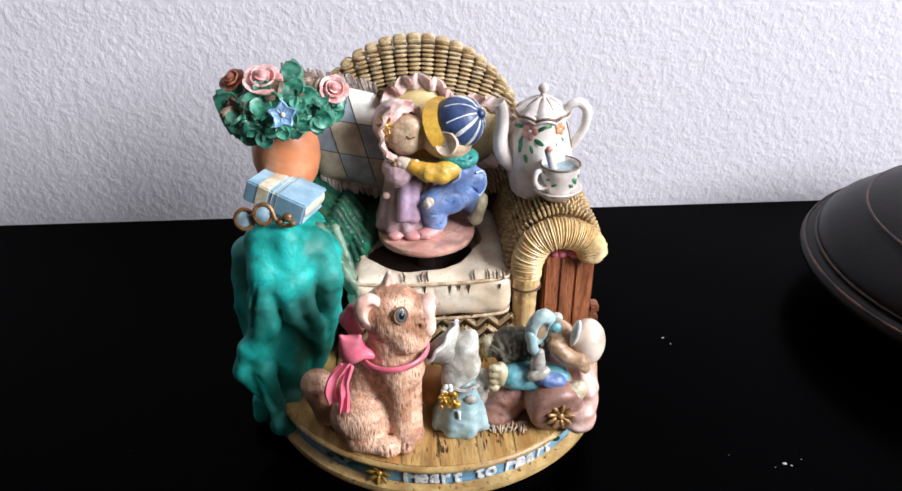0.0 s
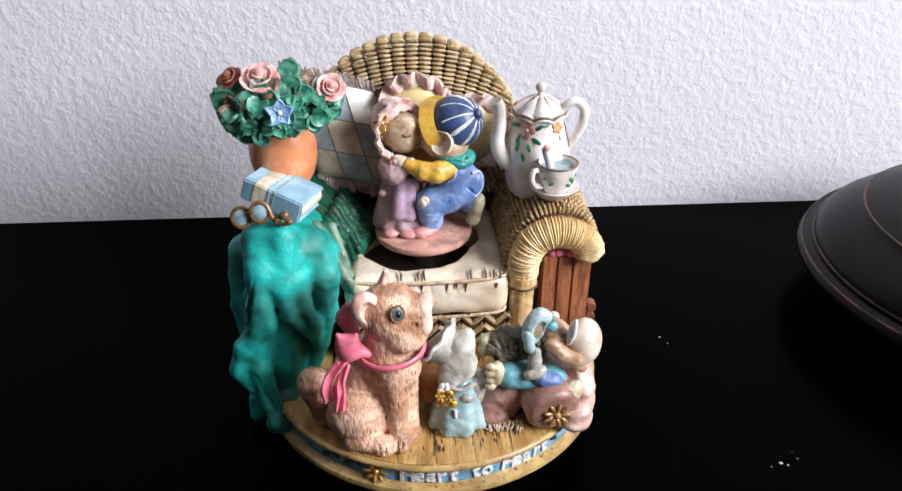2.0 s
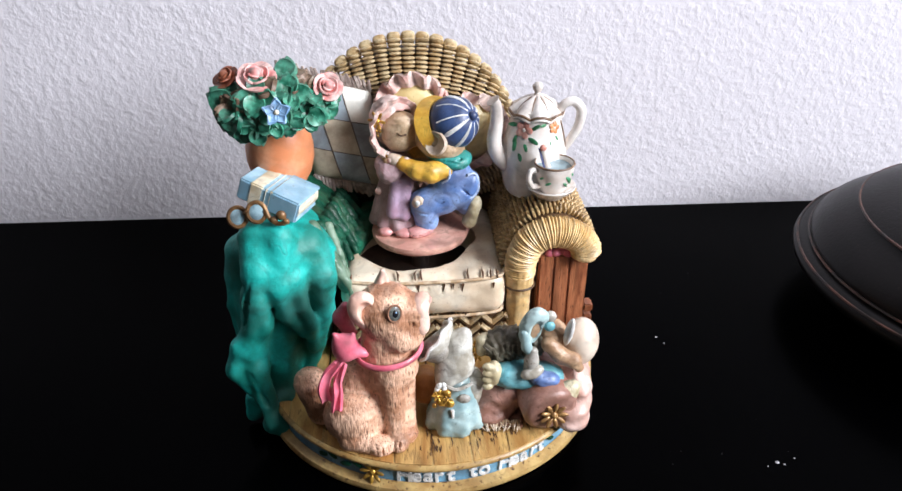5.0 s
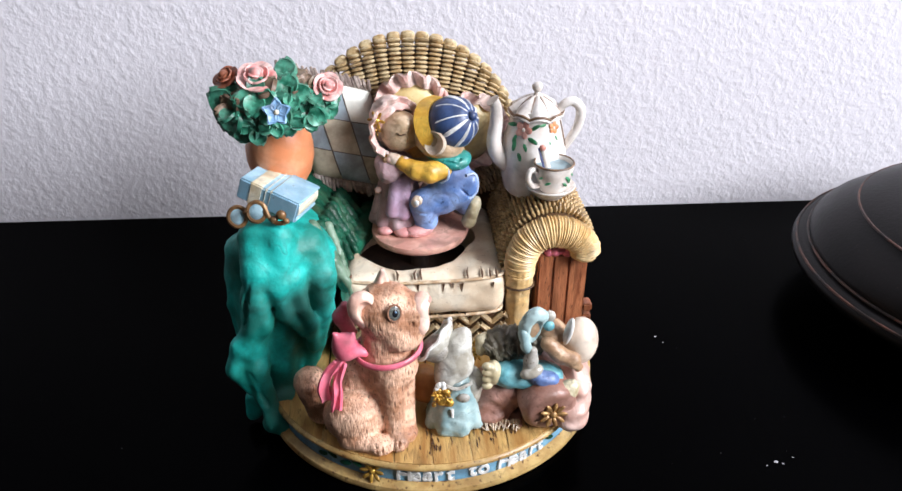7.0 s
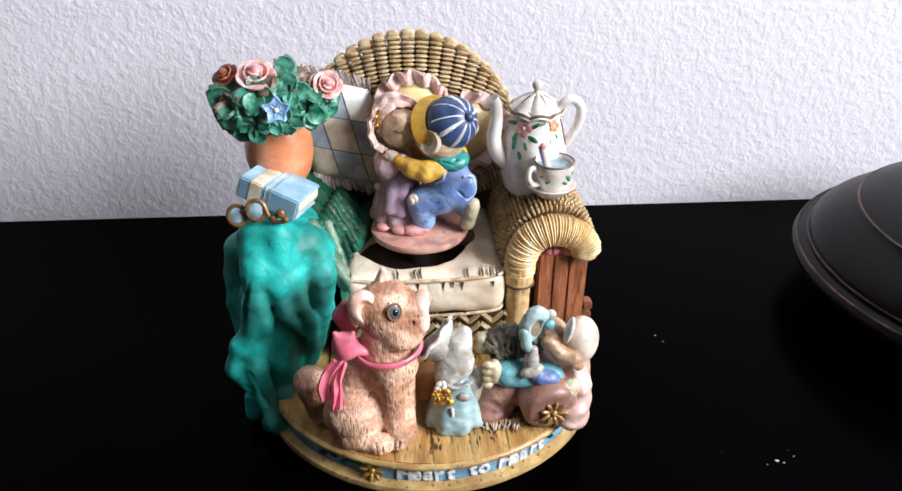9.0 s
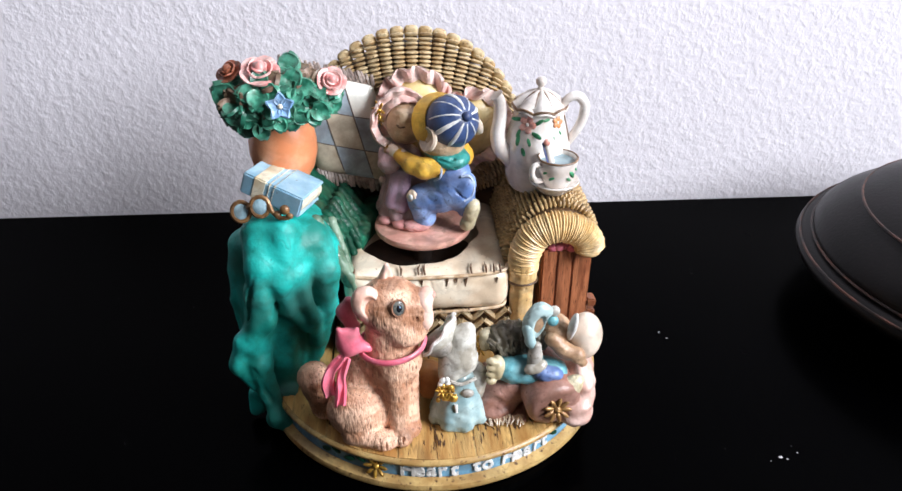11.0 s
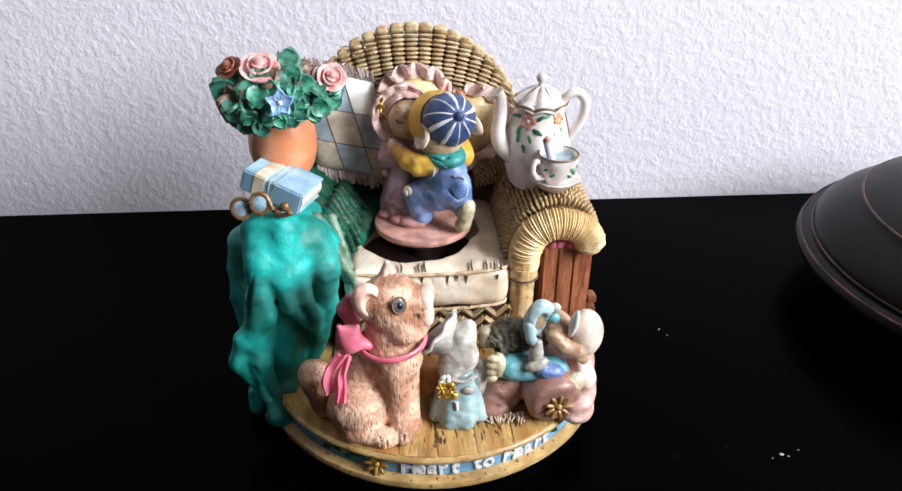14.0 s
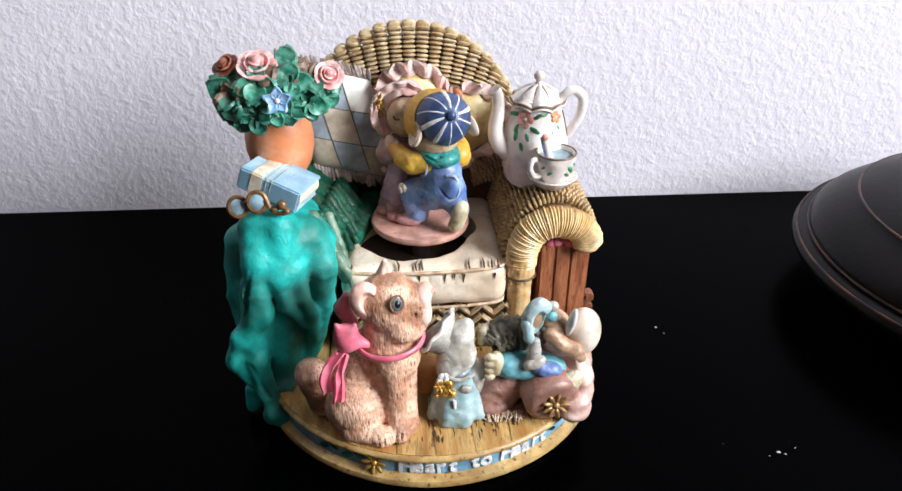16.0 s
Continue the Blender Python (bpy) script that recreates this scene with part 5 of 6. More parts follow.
# ---- books and spectacles ----
def book_stack():
    L, D, H = 20.1, 15.6, 6.9
    m = Matrix.Translation((-43.2, -7.3, 84.0)) @ rot(0, 0, -21.4) @ rot(0, 17.8, 0) @ rot(-4.4, 0, 0) @ pose(0, 0, -H / 2)

    def pages(u, v):
        return L / 2 - 1.2 + 1.0 * sin(pi * v) * 0.9, (u - 0.5) * (D - 1.6), (v - 0.5) * (H - 1.6)
    b = build("book", [(block((L, D, 0.9), 0.4, m @ pose(0, 0, H / 2 - 0.45)), M_BOOK), (block((L, D, 0.9), 0.4, m @ pose(0, 0, -H / 2 + 0.45)), M_BOOK),
                       (block((L, 1.2, H), 0.5, m @ pose(0, -D / 2 + 0.4, 0)), M_BOOK)],
              box, "thick pale blue book lying on the cloth")
    build("page_block", [(join(block((L - 2.4, D - 1.4, H - 1.6), 0.4, m @ pose(-0.2, 0.2, 0)), tf(sheet(pages, 4, 8, 0.9), m)), M_PAGE)], b, "cream page edges")
    for dx, w in ((-4.2, 4.4), (-1.0, 0.7), (0.6, 0.8)):
        build("strap", [(block((w, D + 0.6, H + 0.6), 0.4, m @ pose(dx, -0.1, 0)), M_STRAP)], b, "cream strap round the book")
    lenses = ((-55.9, -16.8, 77.3), (-49.9, -18.0, 79.4))
    g = build("eyeglass_frame", [(join(*[tube([Vector(c) + Vector((2.7 * cos(2 * pi * i / 24), 1.0 * sin(2 * pi * i / 24), 2.8 * sin(2 * pi * i / 24))) for i in range(24)], 0.72, 7, closed=True) for c in lenses],
                                tube(curve_through([(-53.7, -17.4, 78.8), (-52.9, -18.0, 79.6), (-52.3, -18.0, 79.8)], 4), 0.7, 6), tube(curve_through([(-47.3, -18.0, 80.2), (-46.1, -19.0, 77.8), (-44.1, -19.8, 76.4), (-41.5, -20.4, 76.6)], 4), 0.75, 6)), M_BRASS)],
              box, "brass spectacles with bluish lenses")
    for c in lenses:
        build("lens", [(ball(c, (2.5, 0.7, 2.6), 10, rot(-20, 0, 0)), M_LENS)], g, "bluish lens")
    build("button", [(join(ball((-42.5, -19.8, 79.0), (1.6, 1.2, 1.6), 8), ball((-44.9, -19.4, 77.4), (1.3, 1.1, 1.1), 8), ball((-41.1, -20.4, 77.2), (1.1, 0.9, 1.0), 6)), M_BRASS)], box, "dark brass buttons beside the book")


book_stack()


# ---- tea things on the right arm ----
def decal_flower(c, nrm, r, m, leaves, parent):
    """Raised painted flower on china: five petals and slim leaves."""
    q = Matrix.Translation(c) @ Vector(nrm).to_track_quat("Z", "Y").to_matrix().to_4x4()
    fl = build("painted_flower", [(tf(join(*[tf(ball((r * 0.6, 0, 0), (r * 0.5, r * 0.42, 0.22), 6), rot(0, 0, 72 * i)) for i in range(5)]), q), m)], parent, "painted flower")
    build("flower_eye", [(tf(ball((0, 0, 0.1), (r * 0.22, r * 0.22, 0.25), 6), q), M_CHINA)], fl)
    for a, d, L in leaves:
        build("painted_leaf", [(tf(ball((0, 0, -0.12), (L, L * 0.4, 0.22), 6), q @ rot(0, 0, a) @ Matrix.Translation((d, 0, -0.05 * d)) @ rot(0, 0, 20)), M_DGREEN)], fl)


def teapot():
    x, y = 40.2, 22.0
    prof = [(0, 65), (9.0, 65.2), (10.2, 67), (11.0, 70.5), (11.4, 75), (11.3, 79), (10.7, 84), (9.5, 89), (8.4, 93), (8.0, 94.6), (8.0, 96)]
    pot = build("teapot", [(lathe(prof, 56, (x, y, 0), 0.003), M_CHINA)], box, "white china teapot painted with flowers")
    # fluted lid with a scalloped rim
    V, F, k = [], [], 6
    for i in range(64):
        a = 2 * pi * i / 64
        sc = abs(cos(4 * a))
        for r, z in ((0.0, 100.6), (2.4, 100.0), (5.2, 98.8), (7.6, 97.0), (8.8 + 0.6 * sc, 95.8 - 1.0 * (1 - sc)), (7.8, 95.3)):
            flute = 1 - 0.07 * (1 - sc) * (r > 1)
            V.append((x + r * flute * cos(a), y + r * flute * sin(a), z - 0.45 * (1 - sc) * (r > 1)))
    for i in range(64):
        j = (i + 1) % 64
        F += [(i * k + q, i * k + q + 1, j * k + q + 1, j * k + q) for q in range(k - 1)]
    lid = build("lid", [((V, F), M_CHINA)], pot, "fluted lid")
    build("knob", [(lathe([(0, 104.6), (1.2, 104.3), (1.9, 103.2), (1.6, 102.0), (0.9, 101.2), (1.3, 99.8)], 20, (x, y, 0)), M_CHINA)], pot)
    edge = [(x + (8.7 + 0.6 * abs(cos(8 * pi * i / 96))) * cos(2 * pi * i / 96), y + (8.7 + 0.6 * abs(cos(8 * pi * i / 96))) * sin(2 * pi * i / 96), 95.4 - 1.3 * (1 - abs(cos(8 * pi * i / 96)))) for i in range(96)]
    build("lid_rim", [(tube(edge, 0.48, 6, closed=True), M_CHINALN)], lid, "brown edge line")
    build("lid_lace", [(tube([(px * 1.0, py, pz - 0.9) for px, py, pz in edge], 0.5, 6, closed=True), M_CHINA)], lid, "scalloped white edge under the lid")
    for i in range(8):
        a = 2 * pi * (i + 0.5) / 8
        build("lid_line", [(tube([(x + r * cos(a), y + r * sin(a), z) for r, z in ((2.2, 99.8), (4.8, 98.4), (7.2, 96.3))], 0.2, 5), M_CHINALN)], lid)
    hp = curve_through([(x + 7.0, y - 1.6, 94.0), (x + 9.0, y - 2, 97.4), (x + 12.2, y - 2, 98.3), (x + 14.9, y - 2, 95.2), (x + 14.4, y - 2, 89.6), (x + 12.0, y - 2, 84.6), (x + 10.0, y - 1.6, 81.0)], 7)
    build("handle", [(tube(hp, [1.3 + 0.4 * sin(pi * i / (len(hp) - 1)) for i in range(len(hp))], 12), M_CHINA)], pot)
    sp = curve_through([(x - 8.4, y - 2, 75.5), (x - 12.6, y - 2.4, 79.5), (x - 14.4, y - 2.6, 85), (x - 13.8, y - 2.6, 91.5), (x - 14.2, y - 2.8, 97.4), (x - 15.4, y - 3.0, 99.6)], 6)
    n = len(sp) - 1
    build("spout", [(tube(sp, [3.3 - 1.4 * min(1, i / n * 1.2) + (0.5 if i >= n - 1 else 0) for i in range(n + 1)], 14), M_CHINA)], pot)
    decal_flower((x - 5.2, y - 7.6, 90.6), (-0.55, -0.8, 0.25), 2.9, M_DPINK, ((165, 4.4, 1.9), (20, 4.2, 1.8), (-40, 4.8, 2.1), (-80, 5.4, 2.2), (-115, 6.4, 2.1), (-92, 9.0, 2.0), (-130, 4.6, 1.6)), pot)
    decal_flower((x + 5.0, y - 7.6, 91.2), (0.5, -0.84, 0.22), 2.0, M_DORANGE, ((120, 3.6, 1.5), (160, 4.6, 1.4), (-80, 3.6, 1.4), (-110, 5.4, 1.6)), pot)
    build("china_line", [(tube([(x + r * cos(radians(-28)), y + r * sin(radians(-28)), z) for r, z in ((8.7, 92.4), (9.8, 89), (11.2, 83.4))], 0.2, 5), M_CHINALN)], pot)


teapot()


def teacup():
    x, y = 44.8, 8.0
    s = build("saucer", [(lathe([(0, 69.6), (4.6, 69.4), (5.2, 70.2), (7.6, 72.0), (8.5, 73.3), (8.3, 73.7), (7.4, 73.0), (5, 71.5), (0, 71.2)], 44, (x - 0.8, y, 0)), M_CHINA)], box, "white china saucer on the armrest")
    c = build("teacup", [(lathe([(0, 71.4), (4.0, 71.4), (4.4, 72.4), (5.6, 74.8), (6.4, 78), (6.7, 81.4), (6.4, 81.7), (6.0, 81.2), (5.5, 78), (4.6, 75.4), (0, 74.6)], 44, (x, y, 0)), M_CHINA)], box, "white china teacup with a green leaf pattern")
    build("cup_rim", [(tube([(x + 6.6 * cos(2 * pi * i / 40), y + 6.6 * sin(2 * pi * i / 40), 81.5) for i in range(40)], 0.36, 6, closed=True), M_CHINALN)], c, "brown rim line")
    build("tea", [(lathe([(0, 80.2), (5.9, 80.2), (5.9, 79.4)], 32, (x, y, 0)), M_TEA)], c, "bluish tea")
    hp = curve_through([(x - 5.8, y - 2.0, 79.6), (x - 8.4, y - 3.2, 80.0), (x - 9.0, y - 3.4, 77.0), (x - 7.4, y - 2.8, 74.4), (x - 5.0, y - 1.8, 74.0)], 6)
    build("handle", [(tube(hp, 0.95, 10), M_CHINA)], c)
    sp = build("spoon", [(tube([(x - 2.2, y - 1.0, 79.8), (x - 3.4, y - 1.0, 83.5), (x - 4.2, y - 0.8, 86.4)], [1.1, 1.0, 1.2], 8, flat=0.6), M_CHINA)], box, "painted spoon with a pink tip in the teacup")
    build("spoon_edge", [(tube([(x - 3.2, y - 0.9, 79.6), (x - 4.4, y - 0.8, 83.5), (x - 5.2, y - 0.5, 87.0)], [0.5, 0.6, 0.7], 6), M_SPOON)], sp)
    build("spoon_tip", [(ball((x - 4.4, y - 1.4, 87.4), (1.2, 0.8, 1.2), 7), M_DPINK)], sp)
    for deg, z, L in ((-52, 77.6, 1.6), (-44, 76.4, 1.3), (-118, 76.0, 1.2), (-60, 75.6, 1.2), (-140, 77.6, 1.0), (-30, 78.4, 1.2)):
        a = radians(deg)
        r = 6.35 if z > 77 else 6.0
        build("painted_leaf", [(ball((x + r * cos(a), y + r * sin(a), z), (L, 0.35, L * 0.42), 6, rot(0, 0, deg + 90) @ rot(0, 40 if deg > -100 else -30, 0)), M_DGREEN)], c)


teacup()


# ---- wooden side board under the right arm ----
def side_board():
    for i, (x0, x1) in enumerate(((39.6, 44.6), (44.8, 50.0), (50.2, 56.6))):
        build("side_plank", [(block((x1 - x0, 6.0, 40.5 - 0.4 * i), 0.5, pose((x0 + x1) / 2, -1.0 + 0.3 * i, 32.3)), M_CRATE)], box)
    build("side_block", [(block((17, 34, 39), 1.0, pose(48, 21, 31.6)), M_CRATE)], box, "red-brown wooden side of the chair")
    for z in (25.5, 30.0):
        build("side_peg", [(block((3.4, 5.0, 3.2), 0.6, pose(58.2, -1.0, z)), M_CRATE)], box)
    gs = [ball((43 + 2.1 * i, -2.8 - 0.5 * (i % 2), 53.0 + 0.4 * (i % 3)), (1.8, 1.6, 1.5), 7) for i in range(6)]
    build("pink_cloth", [(join(*gs), M_PINKCL)], box, "crumpled pink cloth tucked under the armrest")


side_board()


# ---- figures on the base ----
def cat():
    def fur(p):
        return 0.10 * np.sin(p[:, 0] * 2.6 + 2 * np.sin(p[:, 2] * 0.7)) * np.sin(p[:, 2] * 1.3 + 1.5 * np.sin(p[:, 0] * 0.8) + p[:, 1]) + ripple(0.7, 0.10)(p)
    S = [E((-12.2, -37.2, 55.4), (9.5, 9.2, 8.8)), E((-5.0, -38.8, 57.4), (5.4, 5.4, 3.8), (0, -10, 0)), E((-4.6, -38.8, 51.6), (4.9, 5.4, 4.4)), E((-3.2, -38.8, 54.8), (3.2, 4.9, 3.2)),
         E((-8, -39.6, 48.6), (7.0, 6.8, 5.2)),
         C((-12.6, -37, 46), (-13.0, -37.5, 34), 7.4, 8.0), E((-20.5, -34, 27), (9.0, 8.6, 12.5), (0, 16, 0)), E((-23.4, -43.6, 20.6), (9.4, 7.0, 8.8), (0, 24, 0)), E((-10.4, -39.6, 37), (7.6, 6.8, 8.0), (0, 8, 0)),
         E((-15.4, -42.5, 20), (5.0, 4.6, 7.6)), C((-11.4, -42.6, 35), (-10.4, -46.6, 16.5), 4.3, 3.0), E((-9.6, -48.8, 14.6), (3.4, 4.4, 2.8)), C((-7.6, -38, 35), (-7.0, -43.2, 16), 3.7, 2.9), E((-6.4, -45.2, 14.4), (2.9, 3.6, 2.8)),
         C((-25, -47.2, 14.4), (-15.8, -50.0, 14.2), 3.4, 3.2), E((-14.6, -50.4, 14.2), (3.6, 3.4, 2.6)), C((-29, -34, 15), (-33.5, -35, 17), 4.5, 5.0), C((-33.5, -35, 17), (-36.4, -37.5, 29.5), 5.0, 5.2)]
    cuts = [C((-11.2 + 1.7 * i, -54.2, 13.2), (-10.8 + 1.4 * i, -51.6, 16.2), 0.38, 0.3) for i in range(3)] + [C((-16.4 + 1.7 * i, -54.0, 12.8), (-16.0 + 1.5 * i, -52.4, 16.0), 0.36, 0.3) for i in range(3)]
    cuts += [C((-4.6, -43.4, 55.0), (0.4, -41.0, 55.4), 0.4)]
    body = build("cat", [(carve(S, 0.5, 1.3, cuts, fur), M_FUR)], box, "ginger tabby cat figure sitting with a pink bow")
    build("muzzle", [(carve([E((-2.2, -39.2, 58.6), (2.8, 4.4, 3.0)), E((-2.0, -39.4, 52.0), (2.7, 4.4, 3.4)), E((-2.4, -39.2, 55.4), (2.2, 4.0, 2.6)), E((-0.8, -38.8, 60.4), (1.4, 1.9, 1.2))], 0.45, 2.2, rough=ripple(1.2, 0.1)), M_PALEFUR)], body, "pale pink muzzle")
    # ears: hollow shells with a thick rim
    for outer, inner in (([E((-18.6, -41.6, 59.0), (4.6, 3.0, 6.4), (0, -18, 20)), E((-16.4, -41.8, 54.6), (3.0, 2.6, 3.6))], E((-17.4, -44.2, 59.0), (2.5, 2.2, 4.2), (0, -18, 20))),
                         ([C((-13.2, -34, 61.5), (-12.8, -34.6, 67.4), 3.0, 0.9)], E((-12.0, -37.0, 65.0), (1.3, 1.8, 2.4)))):
        build("ear", [(carve(outer, 0.4, 1.5, [inner], ripple(1.3, 0.1)), M_PALEFUR)], body, "pale pink ear")
    e = Vector((-9.6, -45.7, 59.9))
    q = Matrix.Translation(e) @ Vector((0.28, -0.93, 0.26)).to_track_quat("Z", "Y").to_matrix().to_4x4()
    eye = build("eye", [(tf(ball((0, 0, -0.2), (1.9, 2.4, 0.55), 12), q), M_EYE)], body, "painted grey eye")
    build("eye_ring", [(tf(tube([(1.95 * cos(2 * pi * i / 28), 2.45 * sin(2 * pi * i / 28), -0.15) for i in range(28)], 0.36, 6, closed=True), q), M_BROWNLN)], eye)
    build("pupil", [(tf(ball((0.1, 0, 0.2), (0.9, 1.25, 0.3), 10), q), M_BLACK)], eye)
    build("eye_glint", [(tf(ball((0.3, 0.4, 0.4), (0.3, 0.3, 0.2), 6), q), M_SKYBL)], eye)
    ring = [(-11.9 + 9.9 * cos(a), -38.4 + 9.2 * sin(a), 42.6 + 1.0 * cos(a) + 0.6 * sin(a)) for a in (2 * pi * i / 48 for i in range(48))]
    build("collar", [(tube(ring, 0.8, 8, closed=True, flat=1.3), M_RIBBON)], body, "pink ribbon collar")
    S = [E((-24.6, -42.6, 46.4), (3.9, 3.4, 4.8)), C((-26.4, -43, 49.2), (-27.3, -43.2, 51.6), 1.2, 0.7), C((-22.8, -43, 49.4), (-21.9, -43.2, 51.4), 1.2, 0.7), C((-22, -42, 45), (-19, -42, 43.6), 2, 1.4)]
    bow = build("bow", [(carve(S, 0.5, 2.0), M_RIBBON)], body, "glossy pink bow")
    for pts, w in ((((-26.5, -43.6, 42.5), (-30.2, -44.4, 38), (-31.4, -45.2, 33.5), (-30.4, -46.0, 29.4)), 1.8), (((-25.4, -44.2, 41.8), (-27.2, -45.4, 36.5), (-27.4, -46.6, 32), (-28.0, -48.0, 27.2)), 1.3)):
        P = curve_through(pts, 7)
        def strip(u, v, P=P, w=w):
            f = u * (len(P) - 1)
            i = min(int(f), len(P) - 2)
            p = P[i].lerp(P[i + 1], f - i)
            k = w * (0.75 + 0.35 * u)
            return p + Vector((k * (2 * v - 1), -0.9 * (2 * v - 1) ** 2 + 0.5 * sin(u * 8 + v * 3), 0.7 * (2 * v - 1) * (1 if u > 0.9 else 0.2)))
        build("ribbon_tail", [(sheet(strip, 20, 6, 0.9), M_RIBBON)], bow)
    build("nose", [(ball((0.3, -39.4, 60.2), (1.0, 1.6, 1.1), 8), M_DPINK)], body, "pink nose")
    # the far loop of the bow behind the head
    build("bow_loop", [(carve(chain([(-23.5, -33, 45), (-26.0, -32, 50), (-24.6, -32, 54)], [2.2, 2.4, 1.4]), 0.5, 1.5), M_RIBBON)], bow)


M_BROWNLN = painted("tabby_brown", (0.30, 0.14, 0.08), (0.19, 0.08, 0.04), 300, 0.5)
cat()


def standing_mouse():
    """Small glazed mouse in a bonnet and an aqua skirt, with a gold posy."""
    P = []
    S = [C((8.6, -37.5, 27), (8.4, -38.5, 15.5), 5.0, 8.0)]
    for i in range(8):
        a = 2 * pi * i / 8 + 0.3
        S.append(C((8.4 + 4.4 * cos(a), -38 + 4.2 * sin(a), 24), (8.4 + 8.0 * cos(a), -38.6 + 6.6 * sin(a), 13.6), 1.8, 2.0))
    P.append((carve(S, 0.55, 1.6, [B((8, -38, 5), (30, 30, 7), 0.1)], ripple(0.9, 0.25)), M_AQUA))
    P.append((carve([E((13.4, -35.4, 22.5), (4.2, 5.5, 8.5), (0, 14, 0))], 0.6, 1.5, rough=ripple(0.8, 0.3)), M_WHITECL))
    P.append((carve([E((8.4, -37.0, 34.6), (6.2, 5.6, 6.6)), E((9.6, -36.0, 41.2), (4.4, 4.4, 4.6)), E((11.4, -36, 45.0), (2.0, 2.0, 1.8)), E((5.4, -39.6, 31.0), (3.4, 3.0, 4.0))], 0.5, 2.2, [C((4, -43, 38), (13, -42.6, 37), 0.5), C((6, -42.6, 44), (13, -41, 42.6), 0.4), C((9, -43, 36), (10.6, -43, 28), 0.5, 0.3)], ripple(1.0, 0.14)), M_WHITECL))
    q = Matrix.Translation((4.6, -35.5, 40.6)) @ (Vector((-0.76, 0.30, 0.52))).to_track_quat("Z", "Y").to_matrix().to_4x4()
    P.append((tf(lathe([(0, -1.6), (4.2, -1.2), (6.2, 0.6), (7.6, 2.0), (7.9, 2.8), (7.3, 2.9), (5.6, 1.6), (4.0, 0.2), (0, -0.2)], 28, wob=0.05), q), M_WHITECL))
    P.append((tf(tube([((7.75 + 0.25 * sin(9 * 2 * pi * i / 54)) * cos(2 * pi * i / 54), (7.75 + 0.25 * sin(9 * 2 * pi * i / 54)) * sin(2 * pi * i / 54), 2.6 + 0.35 * sin(7 * 2 * pi * i / 54)) for i in range(54)], 0.62, 6, closed=True), q), M_LETTER))
    P.append((carve([E((3.2, -36.5, 39.8), (4.6, 4.4, 4.4)), E((0.0, -37, 39.0), (2.4, 2.2, 2.0))], 0.5, 2), M_GREYFUR))
    rng = random.Random(11)
    for i in range(16):
        P.append((ball((4.4 + rng.uniform(-2.8, 2.8), -44.6 + rng.uniform(-0.7, 0.5), 27.2 + rng.uniform(-3.0, 2.4)), (rng.uniform(0.8, 1.4), rng.uniform(0.7, 1.1), rng.uniform(0.8, 1.5)), 6, rot(0, rng.uniform(0, 180), 0)), M_GOLD))
    for i in range(3):
        P.append((small_star((4.2 + rng.uniform(-1.8, 1.8), -45.6, 27.4 + rng.uniform(-2.0, 1.6)), 1.9, (rng.uniform(-0.4, 0.4), -0.9, rng.uniform(0, 0.6)), 6), M_GOLD))
    # white cuff, dark belt and hem folds
    P.append((tube(curve_through([(3.6, -42.8, 31.4), (8.6, -43.8, 29.6), (13.6, -41.4, 29.8)], 5), 0.6, 6), M_GREYFUR))
    for i in range(5):
        P.append((ball((4.2 + rng.uniform(-2.0, 2.0), -44.2, 31.0 + rng.uniform(-1.2, 1.2)), (0.9, 0.7, 1.1), 6), M_LETTER))
    P.append((tube([(7.2, -45.0, 22.6), (7.4, -45.6, 19.8)], [0.6, 0.35], 6), M_LETTER))
    P.append((ball((10.8, -43.2, 25.4), (2.2, 1.2, 1.6), 7), M_GREYFUR))
    build("mouse_in_bonnet", P, box, "small glazed mouse figure in a bonnet with a gold posy")


